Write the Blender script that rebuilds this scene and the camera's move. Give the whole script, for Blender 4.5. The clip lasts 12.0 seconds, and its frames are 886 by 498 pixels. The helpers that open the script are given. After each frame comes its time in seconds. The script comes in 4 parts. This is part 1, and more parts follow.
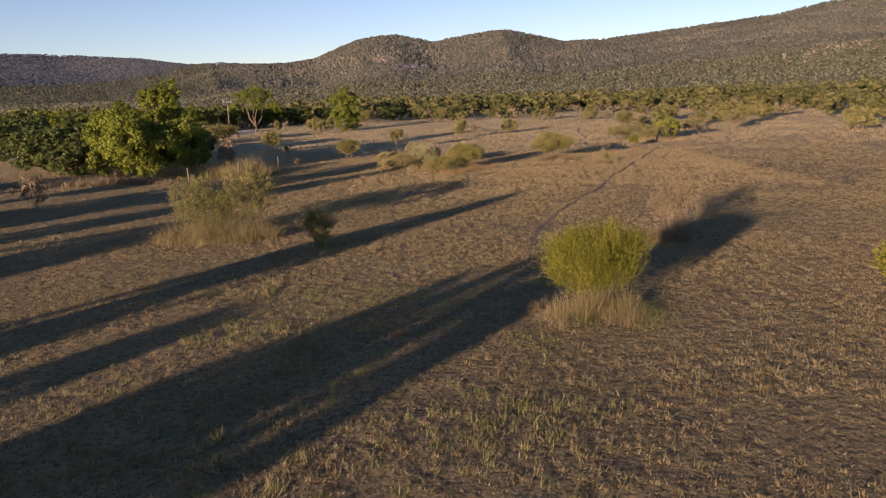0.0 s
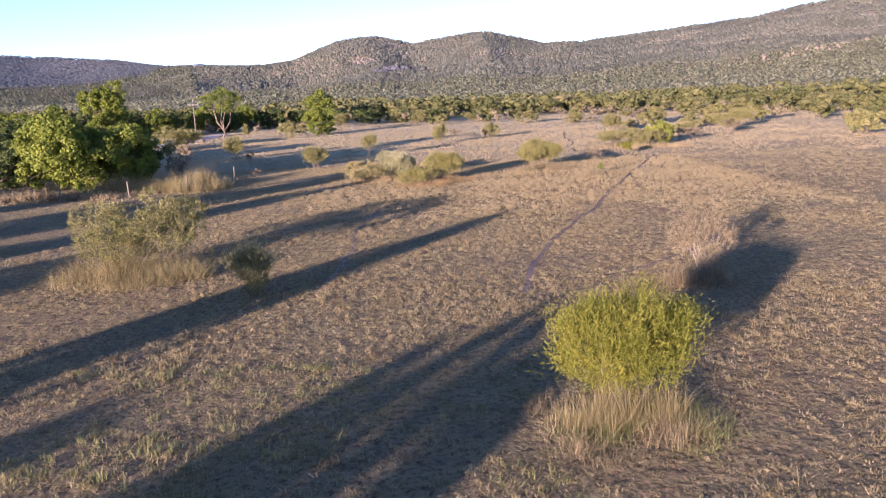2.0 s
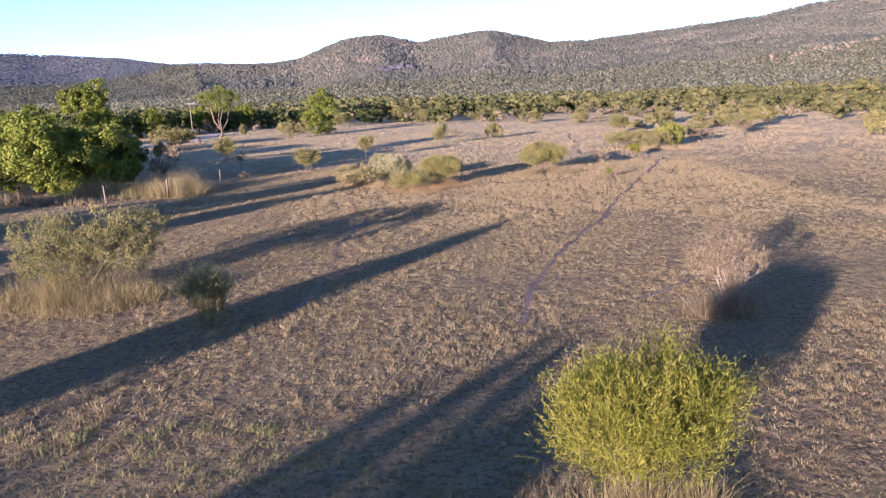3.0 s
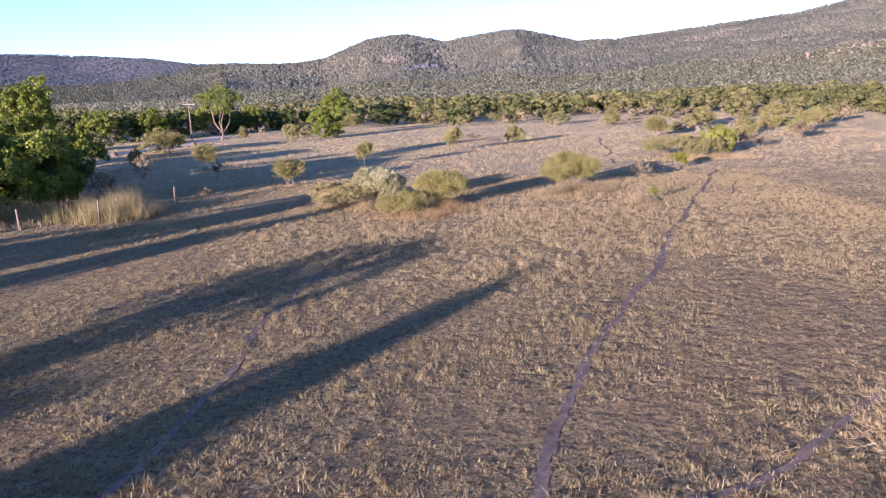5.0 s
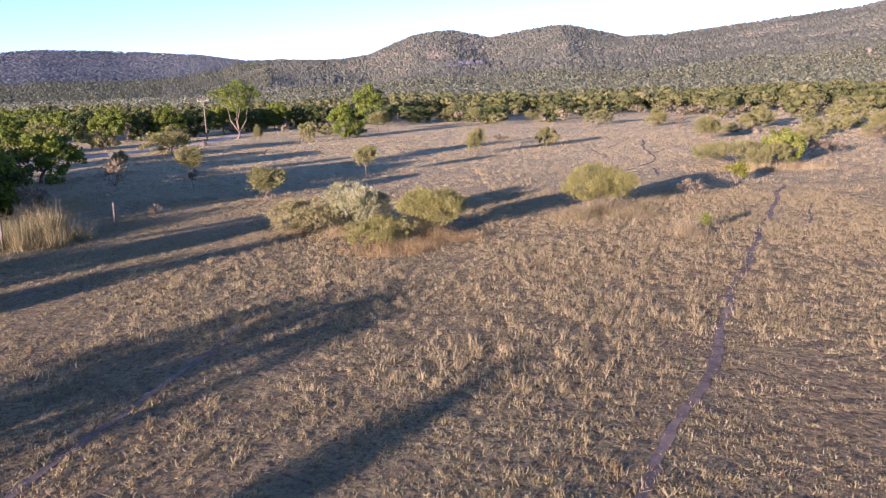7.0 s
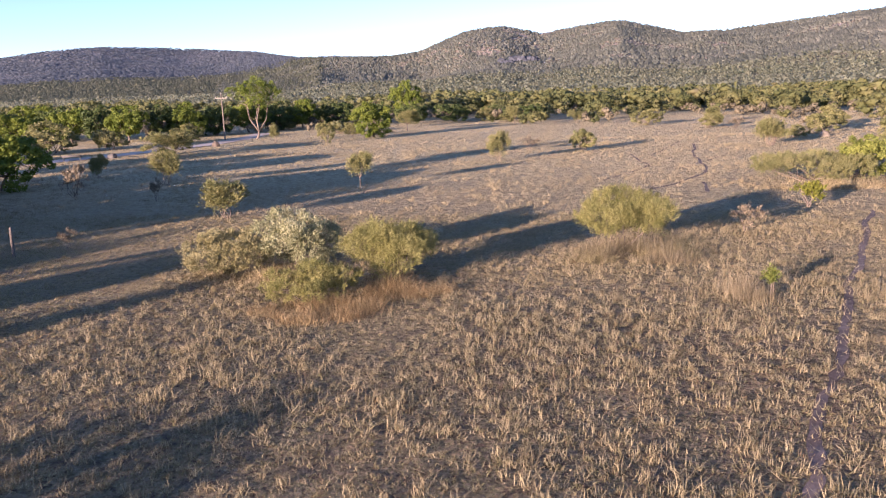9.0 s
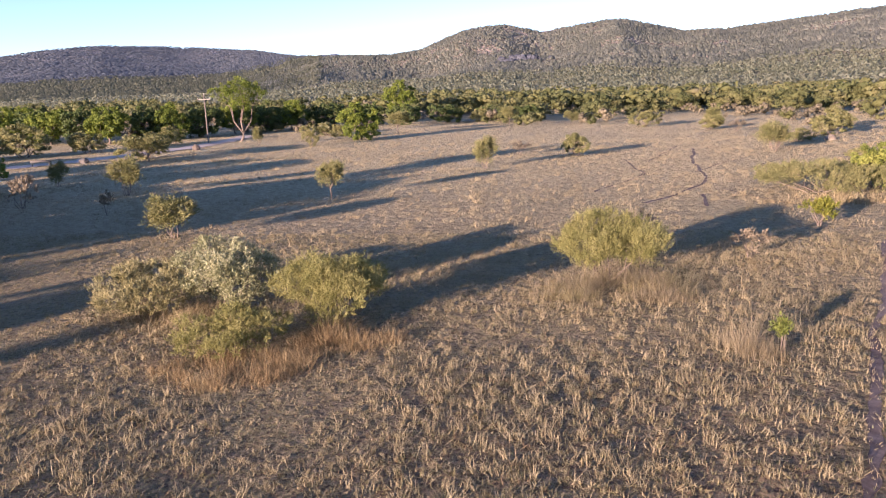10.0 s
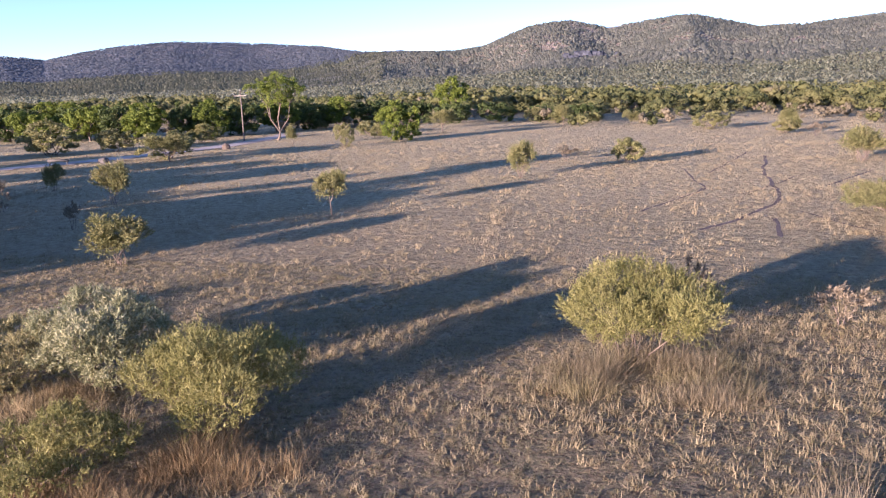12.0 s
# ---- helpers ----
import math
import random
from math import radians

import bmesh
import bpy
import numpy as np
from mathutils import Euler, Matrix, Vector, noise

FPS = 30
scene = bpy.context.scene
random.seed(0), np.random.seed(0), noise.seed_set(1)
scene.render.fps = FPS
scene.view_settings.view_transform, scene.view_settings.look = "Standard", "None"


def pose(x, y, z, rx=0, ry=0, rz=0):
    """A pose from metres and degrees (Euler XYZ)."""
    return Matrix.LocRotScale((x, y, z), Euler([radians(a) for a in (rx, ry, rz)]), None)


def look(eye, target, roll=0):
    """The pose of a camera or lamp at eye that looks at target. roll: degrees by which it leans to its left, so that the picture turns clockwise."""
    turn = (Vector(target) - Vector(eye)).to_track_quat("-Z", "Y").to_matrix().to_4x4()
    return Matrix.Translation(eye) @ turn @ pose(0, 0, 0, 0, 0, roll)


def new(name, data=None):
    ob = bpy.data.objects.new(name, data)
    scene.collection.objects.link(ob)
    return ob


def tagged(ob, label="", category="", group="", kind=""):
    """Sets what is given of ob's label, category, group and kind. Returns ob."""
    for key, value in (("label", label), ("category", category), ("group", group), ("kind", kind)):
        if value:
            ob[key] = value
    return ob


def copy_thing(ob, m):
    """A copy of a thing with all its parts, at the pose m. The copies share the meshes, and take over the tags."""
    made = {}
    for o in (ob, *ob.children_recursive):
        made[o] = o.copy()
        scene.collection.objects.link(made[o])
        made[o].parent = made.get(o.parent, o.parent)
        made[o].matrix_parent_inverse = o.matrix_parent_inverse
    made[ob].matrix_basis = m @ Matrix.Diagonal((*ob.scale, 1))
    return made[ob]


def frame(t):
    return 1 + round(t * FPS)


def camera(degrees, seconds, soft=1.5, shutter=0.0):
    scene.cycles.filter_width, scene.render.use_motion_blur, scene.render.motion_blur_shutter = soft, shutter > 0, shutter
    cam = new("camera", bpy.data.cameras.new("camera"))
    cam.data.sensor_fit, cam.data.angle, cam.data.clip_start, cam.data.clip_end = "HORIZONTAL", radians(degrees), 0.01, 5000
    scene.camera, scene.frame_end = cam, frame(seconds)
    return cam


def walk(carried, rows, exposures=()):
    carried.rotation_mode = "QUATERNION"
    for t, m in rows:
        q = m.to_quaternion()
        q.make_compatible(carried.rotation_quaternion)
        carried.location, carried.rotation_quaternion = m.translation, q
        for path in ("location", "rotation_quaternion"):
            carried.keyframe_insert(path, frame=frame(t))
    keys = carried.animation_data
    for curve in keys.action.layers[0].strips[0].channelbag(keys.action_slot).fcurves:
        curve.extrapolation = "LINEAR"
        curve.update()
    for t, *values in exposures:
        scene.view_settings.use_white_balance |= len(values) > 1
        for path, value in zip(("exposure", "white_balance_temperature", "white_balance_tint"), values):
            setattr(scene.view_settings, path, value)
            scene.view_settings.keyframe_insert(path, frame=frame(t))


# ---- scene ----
cam = camera(61.5, 12.0, soft=1.2)
METRES, EYE, TILT, LEAN, TURN = 58.3, 7.0, 0.0, 0.0, 0.0
ROWS = [
    (0.0, 0.0, 0.0, 0.0, -0.45, -11.83, 2.14),
    (0.5, -0.0007, 0.0411, 0.0008, -0.32, -11.77, 2.11),
    (1.0, 0.0001, 0.076, 0.0012, -2.32, -11.78, 2.18),
    (1.5, 0.0038, 0.1052, 0.0012, -2.12, -11.75, 2.19),
    (2.0, 0.0095, 0.1309, 0.0012, -1.91, -11.75, 2.18),
    (2.5, 0.0159, 0.1591, 0.0012, -1.69, -11.79, 2.11),
    (3.0, 0.0229, 0.1954, 0.0011, -1.48, -11.8, 2.05),
    (5.0, 0.0552, 0.4047, 0.0, 0.51, -11.76, 2.13),
    (5.5, 0.0659, 0.4501, -0.0003, 0.62, -11.81, 2.15),
    (6.0, 0.0773, 0.4925, -0.0008, 0.73, -11.92, 2.17),
    (6.5, 0.0887, 0.5373, -0.0009, 1.92, -11.96, 2.11),
    (7.0, 0.1002, 0.5846, -0.0009, 3.98, -11.9, 1.96),
    (9.0, 0.1436, 0.7617, -0.0016, 7.93, -12.01, 1.83),
    (9.5, 0.1525, 0.8013, 0.0017, 7.97, -12.09, 1.82),
    (10.0, 0.1606, 0.8399, 0.0037, 7.99, -12.12, 1.85),
    (10.5, 0.1678, 0.8767, 0.0037, 7.99, -12.19, 1.84),
    (11.0, 0.1748, 0.9123, 0.004, 8.02, -12.24, 1.87),
    (11.5, 0.1811, 0.9464, 0.0042, 12.87, -12.17, 1.52),
    (12.0, 0.1861, 0.9801, 0.0043, 12.84, -12.24, 1.56),
]

walk(cam, [(t, pose(0, 0, EYE, TILT, LEAN, TURN) @ pose(METRES * x, METRES * y, METRES * z, 90 + pitch, roll, yaw)) for t, x, y, z, yaw, pitch, roll in ROWS],
     exposures=[(0.0, 1.17, 6900, 33.5), (0.5, 1.42, 6750, 34.5), (1.0, 1.77, 6400, 36), (1.5, 2.03, 6000, 37), (2.0, 2.17, 5660, 38.4), (5.0, 2.18, 5380, 38.5), (7.0, 2.13, 5560, 37), (9.0, 2.11, 5770, 36), (10.0, 2.11, 5830, 35), (11.0, 2.11, 5600, 35), (12.0, 2.12, 5430, 36)])

# ---- light ----
SUN_AZ, SUN_EL = 213.5, 7.5          # where the sun stands, degrees from +y towards +x
SX, SY = math.sin(radians(SUN_AZ - 180)), math.cos(radians(SUN_AZ - 180))   # the way the shadows fall
world = bpy.data.worlds.new("sky")
scene.world = world
world.use_nodes = True
wn, wl = world.node_tree.nodes, world.node_tree.links
sky = wn.new("ShaderNodeTexSky")
sky.sky_type = "NISHITA"
sky.sun_disc = False
sky.sun_elevation, sky.sun_rotation = radians(SUN_EL), radians(SUN_AZ)
sky.altitude, sky.air_density, sky.dust_density, sky.ozone_density = 800, 0.8, 0.12, 1.9
wn["Background"].inputs["Strength"].default_value = 0.079
wl.new(sky.outputs[0], wn["Background"].inputs["Color"])
sun = new("sun", bpy.data.lights.new("sun", "SUN"))
sun.data.energy, sun.data.angle, sun.data.color = 5.0, radians(0.6), (1.0, 0.75, 0.49)
sun.matrix_world = look((-SX * 100, -SY * 100, 100 * math.tan(radians(SUN_EL))), (0, 0, 0))


# ---- materials ----
def material(name, rough=0.9):
    m = bpy.data.materials.new(name)
    m.use_nodes = True
    n, l = m.node_tree.nodes, m.node_tree.links
    b = n["Principled BSDF"]
    b.inputs["Roughness"].default_value = rough
    b.inputs["Specular IOR Level"].default_value = 0.2
    return m, n, l, b


def ramp(n, stops):
    r = n.new("ShaderNodeValToRGB")
    e = r.color_ramp.elements
    while len(e) < len(stops):
        e.new(0.5)
    for k, (p, c) in zip(e, stops):
        k.position, k.color = p, (*c, 1)
    return r


def noise_node(n, l, coord, scale, detail=4.0, rough=0.6):
    t = n.new("ShaderNodeTexNoise")
    t.inputs["Scale"].default_value, t.inputs["Detail"].default_value, t.inputs["Roughness"].default_value = scale, detail, rough
    l.new(coord, t.inputs["Vector"])
    return t


def mix(n, l, fac, a, b):
    x = n.new("ShaderNodeMix")
    x.data_type = "RGBA"
    if isinstance(fac, float):
        x.inputs[0].default_value = fac
    else:
        l.new(fac, x.inputs[0])
    for s, v in ((6, a), (7, b)):
        if isinstance(v, tuple):
            x.inputs[s].default_value = (*v, 1)
        else:
            l.new(v, x.inputs[s])
    return x.outputs[2]


def leaf_material(name, stops, translucent=0.35, patch=0.35, isle=0.7, drift=1.1, bump=0.0):
    """Foliage or blades: each island its own shade, drifting over metres."""
    m, n, l, b = material(name, 0.65)
    g = n.new("ShaderNodeNewGeometry")
    r = ramp(n, stops)
    no = noise_node(n, l, g.outputs["Position"], patch, 3.0)
    ad = n.new("ShaderNodeMath")
    ad.operation = "MULTIPLY_ADD"
    l.new(no.outputs["Fac"], ad.inputs[0])
    ad.inputs[1].default_value = drift
    sb = n.new("ShaderNodeMath")
    sb.operation = "MULTIPLY_ADD"
    l.new(g.outputs["Random Per Island"], sb.inputs[0])
    sb.inputs[1].default_value, sb.inputs[2].default_value = isle, 0.25 - drift / 2 - isle / 2
    wide = n.new("ShaderNodeMath")
    wide.operation = "MULTIPLY_ADD"
    l.new(noise_node(n, l, g.outputs["Position"], patch * 0.17, 2.0).outputs["Fac"], wide.inputs[0])
    wide.inputs[1].default_value = 0.5
    l.new(sb.outputs[0], wide.inputs[2])
    l.new(wide.outputs[0], ad.inputs[2])
    l.new(ad.outputs[0], r.inputs[0])
    l.new(r.outputs[0], b.inputs["Base Color"])
    if bump:
        bp = n.new("ShaderNodeBump")
        bp.inputs["Strength"].default_value, bp.inputs["Distance"].default_value = 1.0, bump
        l.new(noise_node(n, l, g.outputs["Position"], 2.2, 4.0, 0.75).outputs["Fac"], bp.inputs["Height"])
        l.new(bp.outputs[0], b.inputs["Normal"])
    t = n.new("ShaderNodeBsdfTranslucent")
    l.new(r.outputs[0], t.inputs["Color"])
    s = n.new("ShaderNodeMixShader")
    s.inputs[0].default_value = translucent
    l.new(b.outputs[0], s.inputs[1])
    l.new(t.outputs[0], s.inputs[2])
    l.new(s.outputs[0], n["Material Output"].inputs["Surface"])
    return m


def rough_material(name, dark, light, scale, bump=0.4, dist=0.03, rough=0.9):
    m, n, l, b = material(name, rough)
    g = n.new("ShaderNodeNewGeometry")
    a = noise_node(n, l, g.outputs["Position"], scale, 6.0, 0.7)
    c = noise_node(n, l, g.outputs["Position"], scale * 0.12, 3.0)
    r = ramp(n, [(0.3, dark), (0.7, light)])
    ad = n.new("ShaderNodeMath")
    ad.operation = "ADD"
    l.new(a.outputs["Fac"], ad.inputs[0])
    sc = n.new("ShaderNodeMath")
    sc.operation = "MULTIPLY_ADD"
    l.new(c.outputs["Fac"], sc.inputs[0])
    sc.inputs[1].default_value, sc.inputs[2].default_value = 0.8, -0.4
    l.new(sc.outputs[0], ad.inputs[1])
    l.new(ad.outputs[0], r.inputs[0])
    l.new(r.outputs[0], b.inputs["Base Color"])
    bp = n.new("ShaderNodeBump")
    bp.inputs["Strength"].default_value, bp.inputs["Distance"].default_value = bump, dist
    l.new(a.outputs["Fac"], bp.inputs["Height"])
    l.new(bp.outputs[0], b.inputs["Normal"])
    return m


def ground_material():
    m, n, l, b = material("soil_litter_and_haze", 0.95)
    g = n.new("ShaderNodeNewGeometry")
    p = g.outputs["Position"]
    fine, mid, big = noise_node(n, l, p, 9.0, 6.0, 0.7), noise_node(n, l, p, 1.1, 5.0, 0.65), noise_node(n, l, p, 0.06, 4.0)
    soil = ramp(n, [(0.3, (0.115, 0.086, 0.070)), (0.55, (0.192, 0.152, 0.118)), (0.75, (0.28, 0.232, 0.178))])
    litter = ramp(n, [(0.34, (0.095, 0.068, 0.054)), (0.43, (0.20, 0.147, 0.10)), (0.48, (0.235, 0.215, 0.115)), (0.54, (0.34, 0.275, 0.18)), (0.6, (0.29, 0.215, 0.135)), (0.68, (0.43, 0.365, 0.245))])
    mottle = noise_node(n, l, p, 5.5, 5.0, 0.72)
    l.new(fine.outputs["Fac"], soil.inputs[0])
    l.new(mottle.outputs["Fac"], litter.inputs[0])
    f1 = ramp(n, [(0.28, (0, 0, 0)), (0.5, (1, 1, 1))])
    l.new(mid.outputs["Fac"], f1.inputs[0])
    near = mix(n, l, f1.outputs[0], soil.outputs[0], litter.outputs[0])
    tint = ramp(n, [(0.35, (1.0, 0.93, 0.86)), (0.65, (0.86, 0.95, 0.88))])
    l.new(big.outputs["Fac"], tint.inputs[0])
    mu = n.new("ShaderNodeMix")
    mu.data_type, mu.blend_type = "RGBA", "MULTIPLY"
    mu.inputs[0].default_value = 0.8
    l.new(near, mu.inputs[6])
    l.new(tint.outputs[0], mu.inputs[7])
    stony = ramp(n, [(0.32, (0.14, 0.138, 0.105)), (0.5, (0.225, 0.20, 0.165)), (0.7, (0.36, 0.30, 0.25))])
    l.new(noise_node(n, l, p, 0.016, 7.0, 0.72).outputs["Fac"], stony.inputs[0])
    xyz = n.new("ShaderNodeSeparateXYZ")
    l.new(p, xyz.inputs[0])
    rise = n.new("ShaderNodeMapRange")
    rise.inputs["From Min"].default_value, rise.inputs["From Max"].default_value = 3.0, 14.0
    l.new(xyz.outputs["Z"], rise.inputs["Value"])
    # the plain goes to a lighter straw tone between y = 62 and 110
    paler = ramp(n, [(0.34, (0.21, 0.178, 0.104)), (0.46, (0.415, 0.358, 0.215)), (0.58, (0.55, 0.48, 0.296)), (0.72, (0.66, 0.58, 0.365))])
    l.new(noise_node(n, l, p, 2.4, 6.0, 0.72).outputs["Fac"], paler.inputs[0])
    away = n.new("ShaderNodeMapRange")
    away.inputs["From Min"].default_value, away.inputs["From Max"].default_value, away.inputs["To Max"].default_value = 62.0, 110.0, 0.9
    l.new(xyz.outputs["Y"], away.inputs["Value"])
    plain = mix(n, l, away.outputs[0], mu.outputs[2], paler.outputs[0])
    woods = n.new("ShaderNodeMapRange")
    woods.inputs["From Min"].default_value, woods.inputs["From Max"].default_value = 205.0, 250.0
    l.new(xyz.outputs["Y"], woods.inputs["Value"])
    either = n.new("ShaderNodeMath")
    either.operation = "MAXIMUM"
    l.new(rise.outputs[0], either.inputs[0])
    l.new(woods.outputs[0], either.inputs[1])
    climb = n.new("ShaderNodeMapRange")
    climb.inputs["From Min"].default_value, climb.inputs["From Max"].default_value = 12.0, 60.0
    l.new(xyz.outputs["Z"], climb.inputs["Value"])
    wooded = mix(n, l, climb.outputs[0], (0.14, 0.142, 0.092), stony.outputs[0])
    # ground far out fades to blue-grey, distance haze put into the colour
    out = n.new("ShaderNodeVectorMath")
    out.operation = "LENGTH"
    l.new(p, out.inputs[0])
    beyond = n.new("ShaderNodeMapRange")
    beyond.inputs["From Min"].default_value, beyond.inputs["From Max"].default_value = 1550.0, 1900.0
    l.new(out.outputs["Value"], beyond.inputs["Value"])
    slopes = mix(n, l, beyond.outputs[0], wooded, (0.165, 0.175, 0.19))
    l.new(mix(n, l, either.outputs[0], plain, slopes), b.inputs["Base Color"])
    bp = n.new("ShaderNodeBump")
    bp.inputs["Strength"].default_value, bp.inputs["Distance"].default_value = 0.8, 0.08
    l.new(fine.outputs["Fac"], bp.inputs["Height"])
    clod = n.new("ShaderNodeBump")
    clod.inputs["Strength"].default_value, clod.inputs["Distance"].default_value = 1.0, 0.36
    l.new(mottle.outputs["Fac"], clod.inputs["Height"])
    l.new(bp.outputs[0], clod.inputs["Normal"])
    hummock = n.new("ShaderNodeBump")
    hummock.inputs["Strength"].default_value, hummock.inputs["Distance"].default_value = 1.0, 0.5
    l.new(noise_node(n, l, p, 1.3, 3.0, 0.6).outputs["Fac"], hummock.inputs["Height"])
    l.new(clod.outputs[0], hummock.inputs["Normal"])
    l.new(hummock.outputs[0], b.inputs["Normal"])
    return m


M_GROUND = ground_material()
# bare trail dust, darkened for the shade a trodden groove would hold
M_TRAIL = rough_material("trodden_dust_with_shade", (0.085, 0.064, 0.055), (0.215, 0.168, 0.142), 3.0)
M_ROAD = rough_material("pale_dirt", (0.34, 0.28, 0.23), (0.52, 0.46, 0.40), 1.5)
# outcrop colour set dark blue-grey to stand for boulders in shade
M_ROCK = rough_material("shade_blue_rock", (0.03, 0.035, 0.045), (0.075, 0.082, 0.10), 0.6, 0.6, 0.2)
M_DARKROCK = rough_material("dark_rock", (0.05, 0.05, 0.05), (0.12, 0.11, 0.10), 3.0)
M_MOUND = rough_material("termite_earth", (0.06, 0.05, 0.042), (0.12, 0.098, 0.08), 3.0)
M_BUFF = rough_material("buff_rock", (0.17, 0.14, 0.105), (0.30, 0.255, 0.195), 2.5)
M_PALE = rough_material("pale_rock", (0.26, 0.27, 0.26), (0.42, 0.43, 0.41), 1.5)
M_PALELEDGE = rough_material("pale_ledge_rock", (0.11, 0.095, 0.08), (0.185, 0.16, 0.137), 0.4, 0.6, 0.3)
M_WOOD = rough_material("bark", (0.075, 0.06, 0.05), (0.21, 0.17, 0.135), 7.0, 0.7, 0.02)
M_DEADWOOD = rough_material("bleached_twigs", (0.20, 0.18, 0.15), (0.36, 0.32, 0.28), 7.0)
M_POLE = rough_material("weathered_pole", (0.10, 0.088, 0.075), (0.19, 0.165, 0.145), 5.0)
M_ARM = rough_material("pale_crossarm", (0.22, 0.20, 0.17), (0.33, 0.305, 0.265), 5.0)
M_GREENGRASS = leaf_material("green_grass", [(0.1, (0.095, 0.115, 0.045)), (0.5, (0.165, 0.185, 0.07)), (0.9, (0.27, 0.26, 0.12))], 0.35, 0.6)
M_GRASS = leaf_material("dry_grass", [(0.05, (0.155, 0.105, 0.07)), (0.22, (0.24, 0.172, 0.10)), (0.4, (0.215, 0.205, 0.095)), (0.56, (0.34, 0.284, 0.168)), (0.76, (0.40, 0.34, 0.21)), (0.95, (0.25, 0.24, 0.12))], 0.45, 4.2, 0.38, 1.7)
M_PALEGRASS = leaf_material("pale_grass", [(0.08, (0.15, 0.118, 0.075)), (0.35, (0.248, 0.209, 0.122)), (0.65, (0.316, 0.27, 0.16)), (0.9, (0.365, 0.316, 0.192))], 0.25, 0.9, 0.35)
M_WEED = leaf_material("dry_weed", [(0.1, (0.10, 0.084, 0.05)), (0.5, (0.19, 0.158, 0.098)), (0.9, (0.31, 0.265, 0.17))], 0.25, 0.9)
# haze over the far ridge is painted in as this blue-grey
M_HAZERIDGE = leaf_material("haze_blue_ridge_scrub", [(0.1, (0.14, 0.168, 0.19)), (0.5, (0.175, 0.202, 0.222)), (0.9, (0.21, 0.235, 0.25))], 0.45, 0.006, 0.1, 0.9)
# the haze on the farthest hill is only this pale blue base colour
M_FARHILL = rough_material("haze_painted_hill", (0.30, 0.33, 0.37), (0.36, 0.385, 0.41), 0.02)
M_TALL = leaf_material("tall_straw", [(0.15, (0.17, 0.132, 0.072)), (0.5, (0.33, 0.27, 0.148)), (0.85, (0.48, 0.405, 0.245))], 0.3, 0.7)
M_REED = leaf_material("reedy_straw", [(0.15, (0.12, 0.105, 0.05)), (0.5, (0.23, 0.20, 0.10)), (0.85, (0.34, 0.30, 0.165))], 0.3, 0.7)
M_REDGRASS = leaf_material("russet_grass", [(0.15, (0.15, 0.10, 0.05)), (0.5, (0.25, 0.182, 0.092)), (0.85, (0.36, 0.285, 0.155))], 0.3, 0.7)
M_LIME = leaf_material("lime_leaves", [(0.15, (0.062, 0.078, 0.010)), (0.5, (0.145, 0.158, 0.022)), (0.85, (0.25, 0.245, 0.045))], 0.35, 1.3, 0.45)
M_YELLOW = leaf_material("yellow_green_leaves", [(0.15, (0.11, 0.118, 0.035)), (0.5, (0.225, 0.22, 0.075)), (0.85, (0.36, 0.335, 0.14))], 0.35, 1.3, 0.45)
M_OLIVE = leaf_material("olive_leaves", [(0.15, (0.10, 0.112, 0.042)), (0.5, (0.185, 0.188, 0.072)), (0.85, (0.305, 0.28, 0.13))], 0.35, 0.8, 0.45)
M_PALEOLIVE = leaf_material("pale_olive_leaves", [(0.15, (0.14, 0.135, 0.06)), (0.5, (0.27, 0.25, 0.115)), (0.85, (0.42, 0.38, 0.21))], 0.35, 0.8, 0.45)
M_SILVER = leaf_material("silver_leaves", [(0.15, (0.13, 0.142, 0.068)), (0.5, (0.26, 0.27, 0.14)), (0.85, (0.44, 0.43, 0.27))], 0.3, 0.8, 0.5)
M_GREEN = leaf_material("green_leaves", [(0.15, (0.09, 0.115, 0.025)), (0.5, (0.165, 0.195, 0.042)), (0.85, (0.28, 0.29, 0.07))], 0.35, 0.5, 0.45)
M_BROAD = leaf_material("broad_green_leaves", [(0.15, (0.052, 0.078, 0.012)), (0.5, (0.115, 0.154, 0.022)), (0.85, (0.21, 0.245, 0.040))], 0.35, 0.5, 0.3)
M_DEEP = leaf_material("deep_green_leaves", [(0.15, (0.04, 0.06, 0.02)), (0.5, (0.07, 0.10, 0.03)), (0.85, (0.12, 0.15, 0.045))], 0.3, 0.3, 0.4)
M_DRYLEAF = leaf_material("dry_leaves", [(0.15, (0.11, 0.095, 0.065)), (0.5, (0.20, 0.17, 0.115)), (0.85, (0.30, 0.255, 0.185))], 0.35, 0.8)
M_BRUSH = leaf_material("grey_brown_brush", [(0.1, (0.095, 0.085, 0.055)), (0.5, (0.17, 0.15, 0.10)), (0.9, (0.25, 0.22, 0.155))], 0.3, 0.19, 0.2, 1.6)
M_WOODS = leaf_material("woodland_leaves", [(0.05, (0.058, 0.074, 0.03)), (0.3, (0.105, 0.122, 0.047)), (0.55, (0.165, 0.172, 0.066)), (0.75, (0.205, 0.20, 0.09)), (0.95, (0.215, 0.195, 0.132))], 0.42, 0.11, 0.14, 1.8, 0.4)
# lighter and greyer than the near woods: air haze put into leaf colour
M_HAZEWOODS = leaf_material("hazed_far_woodland_leaves", [(0.1, (0.165, 0.19, 0.122)), (0.45, (0.225, 0.245, 0.165)), (0.9, (0.285, 0.292, 0.21))], 0.6, 0.05, 0.35, 1.3)
# hill scrub also carries painted haze in its pale grey-green
M_HAZEHILLBUSH = leaf_material("hill_scrub", [(0.1, (0.23, 0.252, 0.195)), (0.5, (0.305, 0.325, 0.26)), (0.9, (0.38, 0.388, 0.32))], 0.6, 0.02, 0.3, 1.3)


